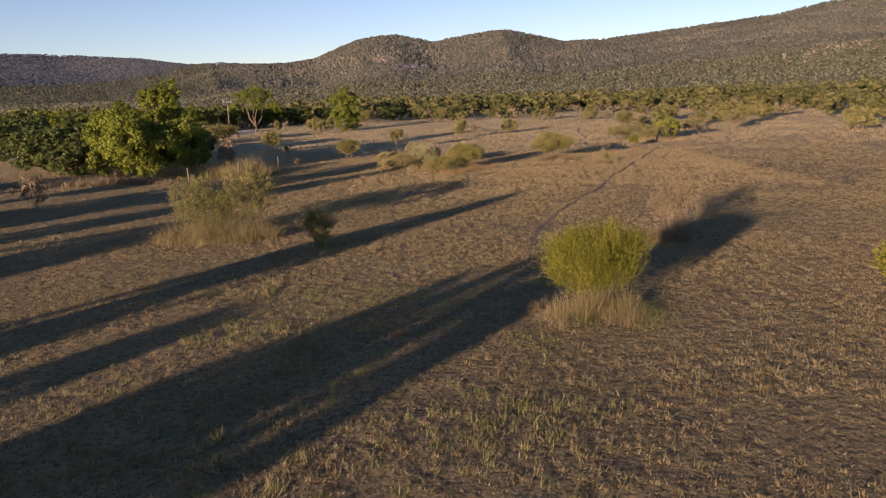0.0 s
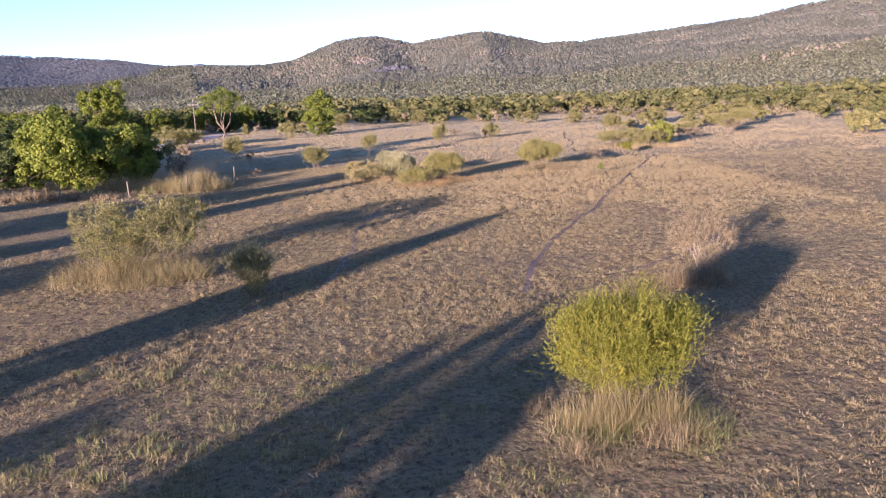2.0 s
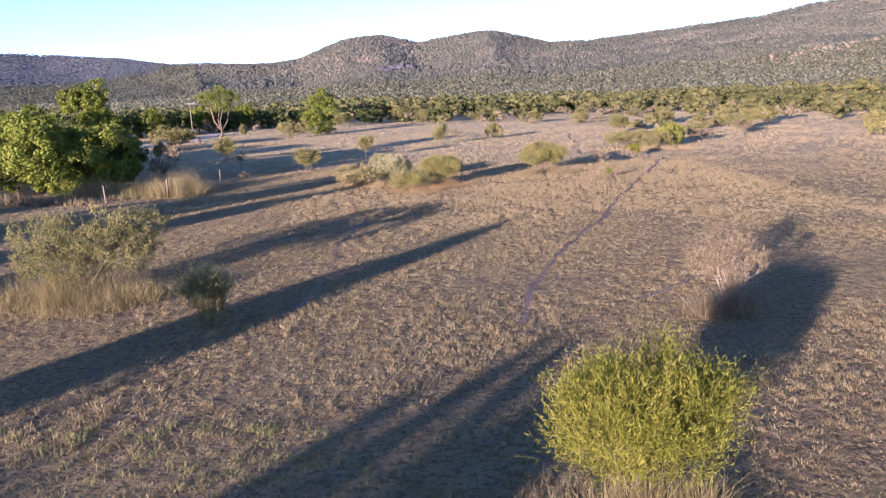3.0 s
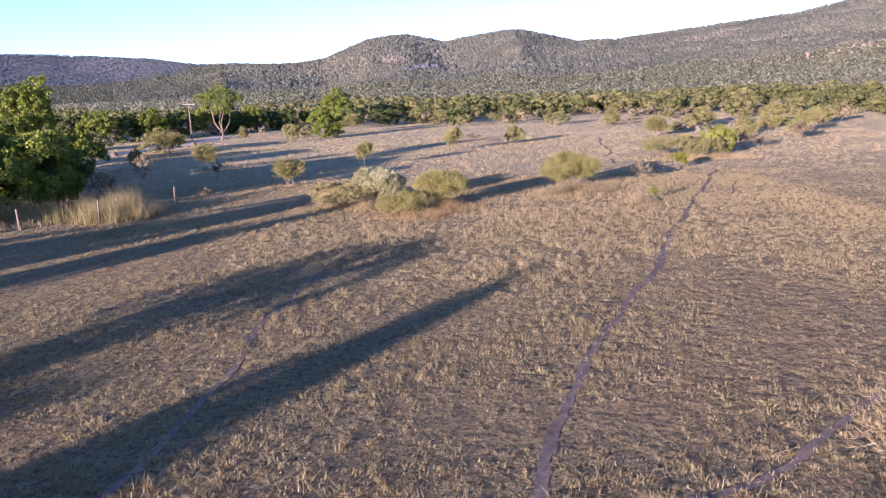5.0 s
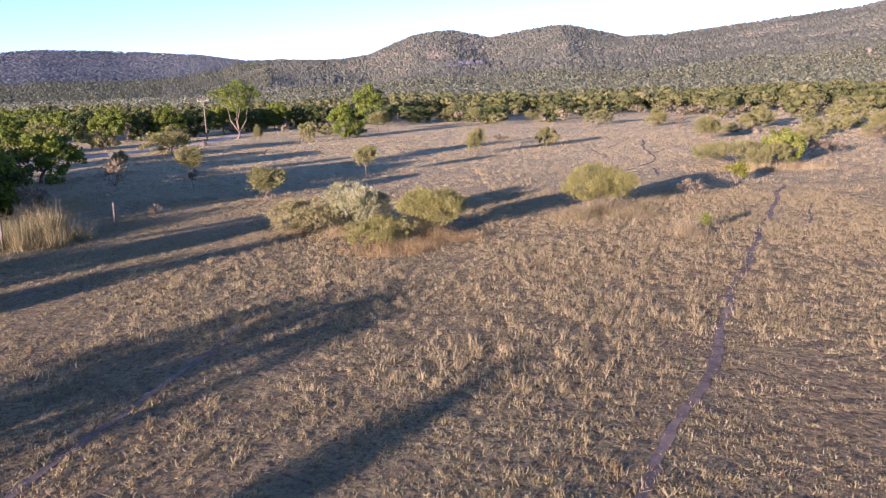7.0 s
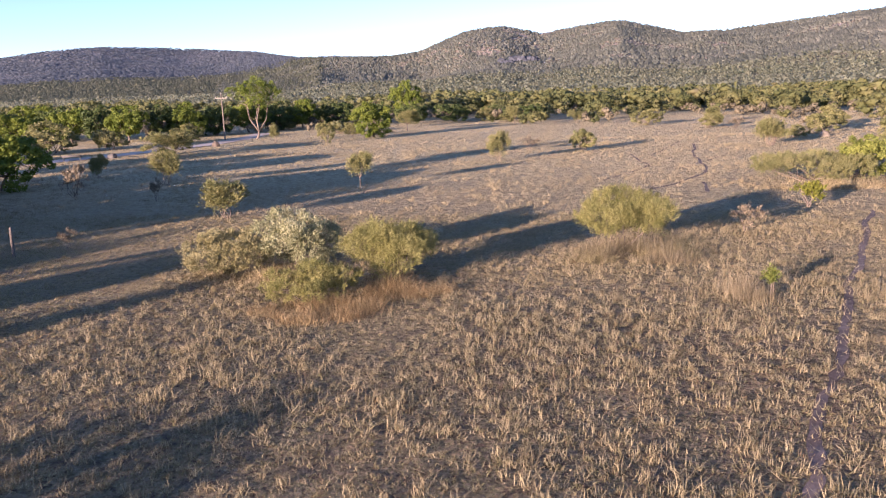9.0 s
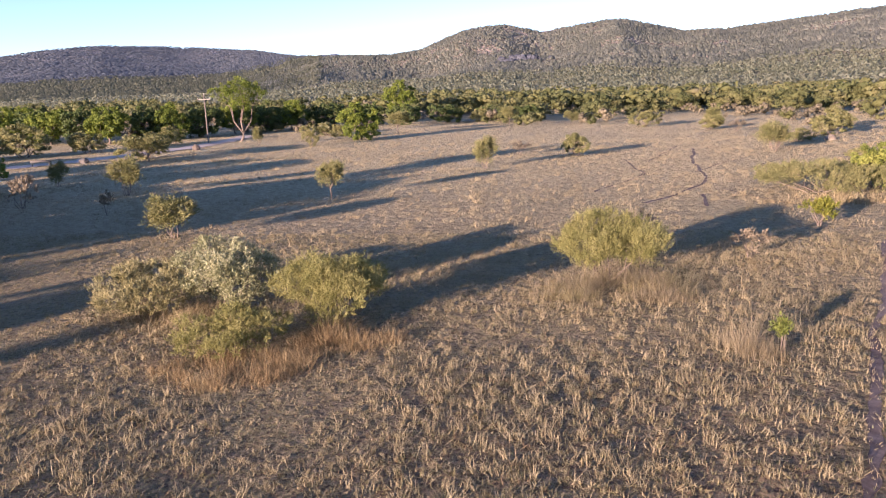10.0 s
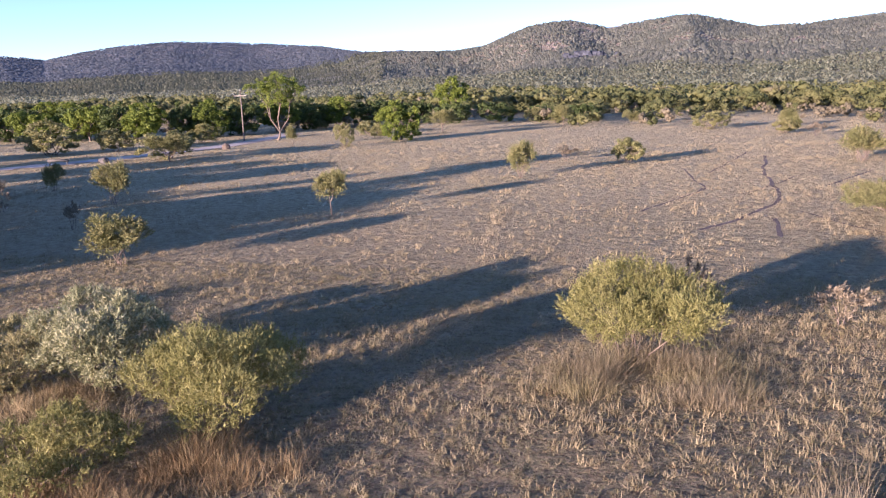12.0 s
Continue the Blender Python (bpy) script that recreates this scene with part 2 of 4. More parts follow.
# ---- mesh helpers ----
def rng_of(seed):
    return np.random.default_rng(seed)


def mesh_of(name, verts, faces, mat, smooth=False):
    """A mesh from arrays of corners and of faces with equally many corners."""
    verts, faces = np.asarray(verts, np.float32), np.asarray(faces, np.int32)
    me = bpy.data.meshes.new(name)
    k = faces.shape[1]
    me.vertices.add(len(verts))
    me.vertices.foreach_set("co", verts.ravel())
    me.loops.add(faces.size)
    me.loops.foreach_set("vertex_index", faces.ravel())
    me.polygons.add(len(faces))
    me.polygons.foreach_set("loop_start", np.arange(0, faces.size, k, dtype=np.int32))
    if smooth:
        me.polygons.foreach_set("use_smooth", np.ones(len(faces), bool))
    me.update(calc_edges=True)
    me.materials.append(mat)
    return me


def part(name, me, parent, label=""):
    ob = new(name, me)
    ob.parent = parent
    return tagged(ob, label) if label else ob


def unit(v):
    return v / np.maximum(np.linalg.norm(v, axis=-1, keepdims=True), 1e-9)


def leaves(at, way, side, length, width):
    """Pointed leaves: from at along way, spread along side."""
    length, width = length[:, None], width[:, None] * 1.25
    mid = at + way * length * 0.3
    v = np.stack([at, mid + side * width, at + way * length], 1).reshape(-1, 3)
    return v, np.arange(len(v)).reshape(-1, 3)


def tubes(paths, sides=6):
    """Tapered tubes along paths of (point, radius)."""
    vs, fs, base = [], [], 0
    ring = [(math.cos(2 * math.pi * k / sides), math.sin(2 * math.pi * k / sides)) for k in range(sides)]
    for path in paths:
        for i, (p, r) in enumerate(path):
            p = Vector(p)
            d = (Vector(path[min(i + 1, len(path) - 1)][0]) - Vector(path[max(i - 1, 0)][0])).normalized()
            a = d.orthogonal().normalized()
            b = d.cross(a)
            vs += [p + a * (c * r) + b * (s * r) for c, s in ring]
        n = len(path)
        for i in range(n - 1):
            for k in range(sides):
                q = (k + 1) % sides
                fs.append((base + i * sides + k, base + i * sides + q, base + (i + 1) * sides + q, base + (i + 1) * sides + k))
        base += n * sides
    return [tuple(v) for v in vs], fs


def plant(name, label, category, h, w, mat, seed, n=6000, leaf=(0.12, 0.05), low=0.3, lobes=14, lobe=0.34, stems=5, spread=0.6,
          shoots=0.0, wood=None, flat=1.0, stem_r=0.05, single=False, group="", fork_at=0.2, vase=0.0):
    """A tree or shrub h high and w wide with its foot at the origin: trunk with limbs, and a crown of leaf clumps."""
    r = rng_of(seed)
    root = new(name)
    zc, rz, rx = h * (1 + low) / 2, h * (1 - low) / 2, w / 2
    ang, rho = r.uniform(0, 2 * math.pi, lobes), np.sqrt(r.uniform(0.02, 1, lobes))
    dome = np.sqrt(np.maximum(1 - rho ** 2, 0.05))
    c = np.stack([np.cos(ang) * rho, np.sin(ang) * rho, np.maximum(dome, 0.5) * r.uniform(-0.85, 1.0, lobes)], 1)
    size = lobe * rx * r.uniform(0.7, 1.35, lobes)
    cen = c * np.array([rx, rx, rz]) * (1 - lobe * 0.75)
    cen[:, :2] *= 1 - vase * (1 - np.clip((cen[:, 2:] / rz + 0.8) / 1.4, 0, 1))
    cen[:, 2] += zc
    flat = min(flat, 1.25 * rz / rx)
    # wood: limbs gather the lobes that lie their way
    paths = []
    limbs = min(5 if single else max(stems, 5), lobes)
    way_out = ang * limbs / (2 * math.pi)
    fork = Vector((r.normal() * 0.04 * w, r.normal() * 0.04 * w, h * fork_at))
    if single:
        mid = fork * 0.5 + Vector((r.normal() * 0.02 * h, r.normal() * 0.02 * h, 0))
        paths.append([((0, 0, -0.1), stem_r * 1.5), (tuple(mid), stem_r * 1.1), (tuple(fork), stem_r * 0.95)])
    for b in range(limbs):
        mine = [i for i in range(lobes) if int(way_out[i]) % limbs == b]
        if not mine:
            continue
        hub = Vector(np.mean(cen[mine], 0))
        foot = fork if single else Vector((math.cos(b * 2.4) * 0.06 * w, math.sin(b * 2.4) * 0.06 * w, -0.1))
        end = foot.lerp(hub, 0.72)
        knee = foot.lerp(end, 0.5) + Vector((r.normal() * 0.05 * w, r.normal() * 0.05 * w, -0.03 * h))
        paths.append([(tuple(foot), stem_r * 0.75), (tuple(knee), stem_r * 0.6), (tuple(end), stem_r * 0.45)])
        for i in mine:
            e = Vector(cen[i])
            m = end.lerp(e, 0.5) + Vector((r.normal() * 0.03 * w, r.normal() * 0.03 * w, -0.03 * h))
            paths.append([(tuple(end), stem_r * 0.42), (tuple(m), stem_r * 0.28), (tuple(e), stem_r * 0.1)])
    part("trunk", mesh_of("trunk", *tubes(paths), wood or M_WOOD, True), root)
    # crown: leaf clumps over the outer side of the lobes
    per = 60
    m = max(10, n // per)
    k = r.choice(lobes, m * 3, p=size ** 2 / np.sum(size ** 2))
    out = unit(r.normal(size=(m * 3, 3)) + np.array([0, 0, 0.3]))
    st = cen[k] + out * (size[k] * r.uniform(0.7, 1.08, m * 3))[:, None] * np.array([1, 1, flat])
    deep = (np.linalg.norm((st[:, None] - cen[None]) / np.array([1, 1, flat]), axis=2) / size[None]).min(1)
    take = np.argsort(-deep + r.uniform(0, 0.35, m * 3))[:m]
    st, out, size_c = st[take], out[take], size[k][take]
    if shoots:
        sprays = 6
        dirs = unit(out[:, None] * 0.55 + np.array([0, 0, spread]) + r.normal(size=(m, sprays, 3)) * 0.42)
        foot = st[:, None] - out[:, None] * shoots * 0.3 + r.normal(size=(m, sprays, 3)) * shoots * 0.22
        u = r.random((m, sprays, per // sprays, 1)) * (shoots * r.uniform(0.5, 1.2, (m, sprays, 1, 1)))
        at = (foot[:, :, None] + dirs[:, :, None] * u).reshape(-1, 3)
        way = unit(np.repeat(dirs.reshape(-1, 3), per // sprays, 0) + r.normal(size=at.shape) * 0.5)
        out = unit(r.normal(size=at.shape) + np.repeat(out, per, 0) * 0.4)
    else:
        ball = unit(r.normal(size=(m, per, 3)) + out[:, None] * 0.5)
        rad = (0.34 * size_c)[:, None, None] * r.random((m, per, 1)) ** 0.4
        at = (st[:, None] + ball * rad * np.array([1, 1, 0.8])).reshape(-1, 3)
        out = ball.reshape(-1, 3)
        way = unit(np.cross(out, r.normal(size=out.shape)) + out * 0.45 + np.array([0, 0, -0.15]))
    at[:, 2] = np.maximum(at[:, 2], 0.05)
    side = unit(np.cross(way, unit(out + r.normal(size=out.shape) * 0.25)))
    L = leaf[0] * r.uniform(0.6, 1.4, len(at))
    part("crown", mesh_of("crown", *leaves(at, way, side, L, L * leaf[1] / leaf[0]), mat), root)
    return tagged(root, label, category, group)


def put(ob, x, y, z=0.0, turn=0.0):
    ob.matrix_basis = Matrix.Translation((x, y, z)) @ Matrix.Rotation(turn, 4, "Z")
    return ob


def hashed(i, j, seed):
    v = np.sin(i * 127.1 + j * 311.7 + seed * 74.7) * 43758.5453
    return v - np.floor(v)


def vnoise(x, y, scale, seed=0):
    """Smooth value noise, 0 to 1, with patches about scale metres wide."""
    x, y = np.asarray(x, float) / scale, np.asarray(y, float) / scale
    i, j = np.floor(x), np.floor(y)
    u, v = x - i, y - j
    u, v = u * u * (3 - 2 * u), v * v * (3 - 2 * v)
    return ((hashed(i, j, seed) * (1 - u) + hashed(i + 1, j, seed) * u) * (1 - v)
            + (hashed(i, j + 1, seed) * (1 - u) + hashed(i + 1, j + 1, seed) * u) * v)


# ---- ground: one sheet out to the hills ----
CX, CY = 5.0, 30.0
SKYLINE = [(-180, 1.2), (-60, 1.8), (-46, 2.4), (-42, 2.7), (-39.7, 2.45), (-37.7, 2.9), (-34.5, 3.4), (-31.5, 3.6), (-27.7, 3.5), (-24.5, 3.33),
           (-21.3, 3.12), (-18.9, 2.72), (-18, 2.62), (-14, 2.55), (-11.5, 2.5), (-9.4, 2.82), (-7.5, 3.52), (-5.9, 4.12), (-4.2, 4.36), (-3, 4.38),
           (-0.7, 3.85), (2.6, 4.2), (4.6, 4.4), (5.6, 4.38), (7.3, 3.95), (9.5, 3.38), (12.6, 3.35), (14.5, 3.6), (17.3, 3.85), (21.2, 4.1),
           (24.7, 4.5), (26.4, 4.8), (29, 5.1), (33, 5.4), (45, 4.5), (70, 2.5), (180, 1.2)]
AZ_S, EL_S = np.array([a for a, e in SKYLINE]), np.array([e for a, e in SKYLINE])


def ridge_distance(az):
    k = np.clip((az + 27.0) / 13.0, 0, 1)
    k = k * k * (3 - 2 * k)
    return 2900 * (1 - k) + (1500 - 300 * np.clip((az - 8) / 25, 0, 1)) * k


def terrain(x, y):
    x, y = np.asarray(x, float), np.asarray(y, float)
    dx, dy = x - CX, y - CY
    rr = np.hypot(dx, dy)
    az = np.degrees(np.arctan2(dx, dy))
    R = ridge_distance(az)
    top = 7 + R * np.tan(np.radians(np.interp(az, AZ_S, EL_S)))
    t = np.clip((rr - 230) / (R - 230), 0, 1)
    z = top * (0.10 * t + 0.90 * (t ** 2.7))
    spur = 1 - np.abs(2 * vnoise(az * R / 57.3, rr * 0.35, 190, 3) - 1)
    lump = (spur - 0.55) * 46 + (vnoise(x, y, 80, 4) - 0.5) * 9
    steep = np.clip((rr / R - 0.45) / 0.4, 0, 1)
    z = z + lump * steep * np.clip((1 - t) * 5, 0, 1) * np.clip((az + 22) / 9, 0.1, 1.0)
    z = np.where(rr > R, top - (rr - R) * 0.06, z)
    small = (vnoise(x, y, 7, 1) - 0.5) * 0.10
    return z + small


angles = np.radians(np.unique(np.concatenate([np.arange(-180, -52, 3.0), np.arange(-52, 42, 0.6), np.arange(42, 181, 3.0)])))
angles = angles[:-1] if abs(angles[-1] - math.pi) < 1e-6 else angles
rings = np.concatenate([[0.0], np.geomspace(1.5, 300, 180), np.geomspace(306, 4600, 120)])
GA, GR = np.meshgrid(angles, rings)
gx, gy = CX + GR * np.sin(GA), CY + GR * np.cos(GA)
gv = np.stack([gx, gy, terrain(gx, gy)], -1).reshape(-1, 3)
na, nr = len(angles), len(rings)
ia, ir = np.meshgrid(np.arange(na), np.arange(nr - 1))
ib = (ia + 1) % na
gf = np.stack([ir * na + ia, ir * na + ib, (ir + 1) * na + ib, (ir + 1) * na + ia], -1).reshape(-1, 4)[:, ::-1]
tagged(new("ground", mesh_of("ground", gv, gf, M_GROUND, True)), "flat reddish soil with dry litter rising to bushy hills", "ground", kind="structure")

# ---- trails and the dirt road ----
TRAILS = [
    [(3.8, 32.0), (4.5, 35.7), (5.2, 38.2), (6.0, 40.6), (7.2, 43.4), (8.6, 46.7), (10.3, 50.4), (12.0, 54.2), (13.2, 57.8), (15.8, 64.0), (18.3, 70.3), (20.0, 73.7), (22.9, 81.5), (27.0, 89.0)],
    [(-3.6, 34.0), (-3.1, 38.3), (-2.9, 42.0), (-3.0, 46.0), (-2.8, 50.0), (-2.2, 53.5), (-2.6, 57.5)],
    [(25.0, 137.6), (24.2, 129.5), (22.0, 119.0), (21.6, 111.0), (21.0, 105.7), (18.8, 101.3), (16.7, 97.4), (14.2, 94.0)],
    [(19.3, 100.5), (18.7, 96.0), (18.3, 92.0)],
    [(16.0, 126.5), (16.6, 118.4), (16.4, 114.9), (17.3, 112.0), (16.0, 108.0)],
    [(24.5, 111.5), (26.1, 114.3), (28.9, 119.0), (31.6, 122.5)],
    [(6.4, 35.2), (8.3, 35.7), (9.8, 36.9), (11.4, 38.3), (13.4, 40.2), (15.6, 43.5)],
    [(17.6, 64.0), (20.2, 69.5), (22.3, 74.0), (24.8, 80.0)],
    [(17.5, 113.2), (15.6, 107.5), (13.5, 103.8), (11.6, 98.7)],
    [(17.9, 106.4), (20.4, 110.3), (23.6, 116.6), (26.0, 121.0)],
    [(25.1, 143.1), (21.4, 129.3), (19.1, 122.3), (17.3, 117.7)],
    [(20.6, 102.1), (21.4, 99.4), (22.5, 96.3), (24.5, 93.0)],
]


def smooth_line(pts, step=0.2):
    p = np.array(pts, float)
    for _ in range(2):
        q = np.empty((2 * len(p) - 2, 2))
        q[0::2], q[1::2] = p[:-1] * 0.75 + p[1:] * 0.25, p[:-1] * 0.25 + p[1:] * 0.75
        p = q
    d = np.concatenate([[0], np.cumsum(np.hypot(*np.diff(p, axis=0).T))])
    s = np.arange(0, d[-1], step)
    return np.stack([np.interp(s, d, p[:, 0]), np.interp(s, d, p[:, 1])], 1)


def strip(pts, width, lift, seed, wander=0.0):
    r = rng_of(seed)
    p = smooth_line(pts)
    w0 = np.cumsum(r.normal(size=len(p))) * 0.025 * wander
    p = p + np.stack([(np.sin(np.arange(len(p)) * 0.21) * 0.07 + np.sin(np.arange(len(p)) * 0.083) * 0.08) * wander + w0 * 0.3, np.zeros(len(p))], 1)
    t = unit(np.gradient(p, axis=0))
    nrm = np.stack([t[:, 1], -t[:, 0]], 1)
    cols = np.linspace(-1, 1, 5)
    hw = width / 2 * (0.45 + 1.1 * np.stack([vnoise(p[:, 0], p[:, 1], 0.45, seed), vnoise(p[:, 0], p[:, 1], 0.45, seed + 9)], 1))
    xy = np.stack([p + nrm * (c * np.where(c < 0, hw[:, :1], hw[:, 1:])) for c in cols], 1)
    z = terrain(xy[..., 0], xy[..., 1]) + lift
    v = np.concatenate([xy, z[..., None]], -1).reshape(-1, 3)
    n = len(p)
    a, b = np.meshgrid(np.arange(n - 1), np.arange(4), indexing="ij")
    k = a * 5 + b
    return p, v, np.stack([k, k + 1, k + 6, k + 5], -1).reshape(-1, 4)


trail_lines = []
for i, t in enumerate(TRAILS):
    p, v, f = strip(t, (0.25, 0.2, 0.24, 0.2, 0.14, 0.16, 0.2, 0.12, 0.14, 0.12, 0.13, 0.12)[i], 0.012, 40 + i, 1.0)
    trail_lines.append(p)
    tagged(new("trail", mesh_of("trail", v, f, M_TRAIL, True)), "narrow trodden animal trail of bare dust in grass", "trail", kind="structure")
p, v, f = strip([(-62, 112), (-53, 123), (-46.5, 136), (-43, 150), (-43, 168), (-47, 190)], 3.6, 0.05, 60)
road_line = p
tagged(new("road", mesh_of("road", v, f, M_ROAD, True)), "pale dirt track along the trees", "road", kind="structure")


def clear_of(x, y, lines, d):
    ok = np.ones(len(x), bool)
    for p in lines:
        lo, hi = p.min(0) - d, p.max(0) + d
        k = np.where((x > lo[0]) & (x < hi[0]) & (y > lo[1]) & (y < hi[1]))[0]
        for s in range(0, len(k), 4000):
            q = k[s:s + 4000]
            dd = np.hypot(x[q, None] - p[None, :, 0], y[q, None] - p[None, :, 1]).min(1)
            ok[q[dd < d]] = False
    return ok


# ---- grass ----
def blades(x, y, h, n, width, spread, seed, lean=0.7):
    """n blades in each tuft at x, y; one triangle a blade."""
    r = rng_of(seed)
    m = len(x) * n
    bx = np.repeat(x, n) + r.normal(size=m) * np.repeat(spread, n)
    by = np.repeat(y, n) + r.normal(size=m) * np.repeat(spread, n)
    z = terrain(bx, by) - 0.02
    hh = np.repeat(h, n) * r.uniform(0.45, 1.15, m)
    a = r.uniform(0, 2 * math.pi, m)
    b = np.stack([bx, by, z], 1)
    s = np.stack([np.cos(a), np.sin(a), np.zeros(m)], 1) * (np.repeat(width, n) * r.uniform(0.6, 1.3, m))[:, None] * 0.5
    e = r.uniform(0, 2 * math.pi, m)
    le = hh * lean * np.abs(r.normal(size=m))
    tip = b + np.stack([np.cos(e) * le, np.sin(e) * le, hh], 1)
    v = np.stack([b - s, b + s, tip], 1).reshape(-1, 3)
    return v, np.arange(len(v)).reshape(-1, 3)


def scatter(x0, x1, y0, y1, density, seed):
    r = rng_of(seed)
    n = int((x1 - x0) * (y1 - y0) * density)
    return r.uniform(x0, x1, n), r.uniform(y0, y1, n), r


def seen_from_path(x, y, margin):
    """Inside the stretch of plain that the flight passes over and faces."""
    return (x > -8 - 0.75 * (y - 2) - margin) & (x < 8 + 0.62 * y + margin)


def field(name, label, box, density, n, h, width, spread, seed, mat, cut=0.25, inner=None, lean=0.7, beyond=False):
    x, y, r = scatter(*box, density, seed)
    ok = seen_from_path(x, y, 4) != beyond
    if inner:
        ok &= ~((x > inner[0]) & (x < inner[1]) & (y > inner[2]) & (y < inner[3]))
    patch = vnoise(x, y, 2.2, 11) * 0.5 + vnoise(x, y, 0.7, 12) * 0.38 + vnoise(x, y, 11, 14) * 0.24 - 0.06
    ok &= patch + r.uniform(-0.25, 0.25, len(x)) > cut
    x, y = x[ok], y[ok]
    ok = clear_of(x, y, trail_lines[:1] + trail_lines[2:4], 0.13) & clear_of(x, y, trail_lines[1:2] + trail_lines[4:], 0.08) & clear_of(x, y, [road_line], 2.6)
    x, y = x[ok], y[ok]
    k = 0.55 + 0.9 * vnoise(x, y, 3.5, 13) * rng_of(seed + 1).uniform(0.6, 1.3, len(x))
    o = np.ones(len(x))
    v, f = blades(x, y, h * k, n, width * o, spread * o, seed + 2, lean)
    tagged(new(name, mesh_of(name, v, f, mat)), label, "grass", kind="stuff")


field("grass", "short dry straw-coloured grass tufts on reddish soil", (-17, 27, 9, 58), 14.0, 12, 0.085, 0.028, 0.085, 100, M_GRASS, 0.08, lean=1.35)
field("grass", "short dry grass tufts further along the plain", (-17, 27, 58, 86), 12.0, 9, 0.105, 0.036, 0.08, 105, M_GRASS, 0.08, lean=1.35)
field("grass", "rounded dry grass tussocks standing above the rest", (-17, 27, 9, 86), 4.0, 24, 0.13, 0.018, 0.05, 170, M_GRASS, 0.2, lean=0.8)
field("grass", "low matted dry grass between tufts", (-17, 27, 9, 86), 8.0, 5, 0.06, 0.055, 0.15, 140, M_GRASS, 0.1, lean=1.7)
field("grass", "short dry grass tufts away from the trail", (-32, 44, 8, 86), 7.5, 10, 0.12, 0.034, 0.10, 150, M_GRASS, 0.2, (-17, 27, 9, 86), lean=1.3)
field("grass", "scattered tussocks over the far plain", (-45, 60, 82, 150), 0.9, 14, 0.24, 0.035, 0.13, 190, M_PALEGRASS, 0.3, lean=0.9)
field("grass", "taller straw tufts round the bushes of the plain", (-7, 26, 50, 82), 5.0, 16, 0.23, 0.019, 0.075, 195, M_PALEGRASS, 0.24, lean=0.8)
field("grass", "taller straw tufts on the near plain", (-12, 22, 10, 50), 2.4, 16, 0.17, 0.021, 0.08, 198, M_GRASS, 0.26, lean=0.9)
field("grass", "greener grass in a shaded hollow of the plain", (-9, 4, 10, 27), 7.0, 16, 0.24, 0.02, 0.09, 130, M_GREENGRASS, 0.52)
field("grass", "short dry grass across the open plain", (-60, 70, 60, 140), 4.4, 7, 0.12, 0.04, 0.12, 110, M_PALEGRASS, 0.38, (-32, 44, 8, 86), lean=1.2)
field("grass", "distant pale dry grass before the woodland", (-110, 120, 140, 225), 1.6, 6, 0.15, 0.07, 0.16, 120, M_PALEGRASS, 0.36, lean=1.1)
field("grass", "thin dry grass further out on the plain", (-70, 75, -20, 115), 1.3, 7, 0.17, 0.04, 0.14, 160, M_GRASS, 0.3, beyond=True)


def skirt(label, x, y, rx, ry, h, count, seed, mat=None, n=17, width=0.014, lean=0.95):
    """Tall grass left standing in uneven clumps round the foot of a shrub."""
    r = rng_of(seed)
    m = max(6, count // 14)
    a, q = r.uniform(0, 2 * math.pi, m), np.sqrt(r.random(m))
    mx, my, mh = x + np.cos(a) * q * rx, y + np.sin(a) * q * ry, r.uniform(0.35, 1.15, m) * (1.1 - 0.45 * q)
    k = r.integers(0, m, count)
    px, py = mx[k] + r.normal(size=count) * 0.14 * rx, my[k] + r.normal(size=count) * 0.14 * ry
    o = np.ones(count)
    v, f = blades(px, py, h * mh[k] * r.uniform(0.5, 1.25, count), n, width * o, 0.13 * o, seed + 1, lean)
    tagged(new("tall_grass", mesh_of("tall_grass", v, f, mat or M_TALL)), label, "grass", kind="stuff")


skirt("tall pale stalks standing in a lime-green bush", 4.7, 22.5, 1.15, 0.7, 1.45, 110, 201, M_REED, 18, 0.012, 0.5)
skirt("green grass under a lime-green bush", 5.2, 21.7, 1.8, 1.6, 0.55, 150, 227, M_GREENGRASS, 18, 0.014, 0.95)
skirt("grey dry stalks under a lime-green bush", 4.5, 22.3, 1.9, 1.8, 0.8, 120, 229, M_WEED, 16, 0.011, 1.0)
skirt("golden tall grass around a dry olive bush", -11.7, 38.2, 2.9, 1.8, 1.45, 560, 203, M_REED)
skirt("straw grass under a silvery bush", -3.0, 71.4, 2.4, 1.2, 0.8, 220, 205)
skirt("russet tall grass before a green bush", 3.2, 69.4, 1.5, 1.1, 0.8, 260, 207, M_REDGRASS)
skirt("russet grass clump below a low bush", 0.9, 66.9, 2.0, 1.2, 0.6, 330, 209, M_REDGRASS)
skirt("straw grass below a broad yellow-green bush", 11.7, 75.2, 2.5, 1.6, 0.85, 150, 211, M_REED)
skirt("brown dry stalks below a broad yellow-green bush", 11.5, 75.0, 2.6, 1.7, 0.9, 260, 231, M_WEED)
skirt("dry brushy weed stalks in the open grass", 14.8, 69.0, 0.75, 0.65, 1.55, 60, 213, M_WEED, 14, 0.012, 0.4)
skirt("pale stalks beside a bare twiggy shrub", 10.3, 33.6, 1.0, 0.9, 1.2, 110, 215, M_WEED)
skirt("straw grass at the foot of broad olive bushes", 27.0, 95.4, 4.8, 1.6, 0.9, 300, 217, None, 12, 0.025)
skirt("tall reedy straw grass beside a thicket", -18.8, 70.5, 3.0, 2.4, 2.0, 520, 219, M_REED, 14, 0.022, 0.42)
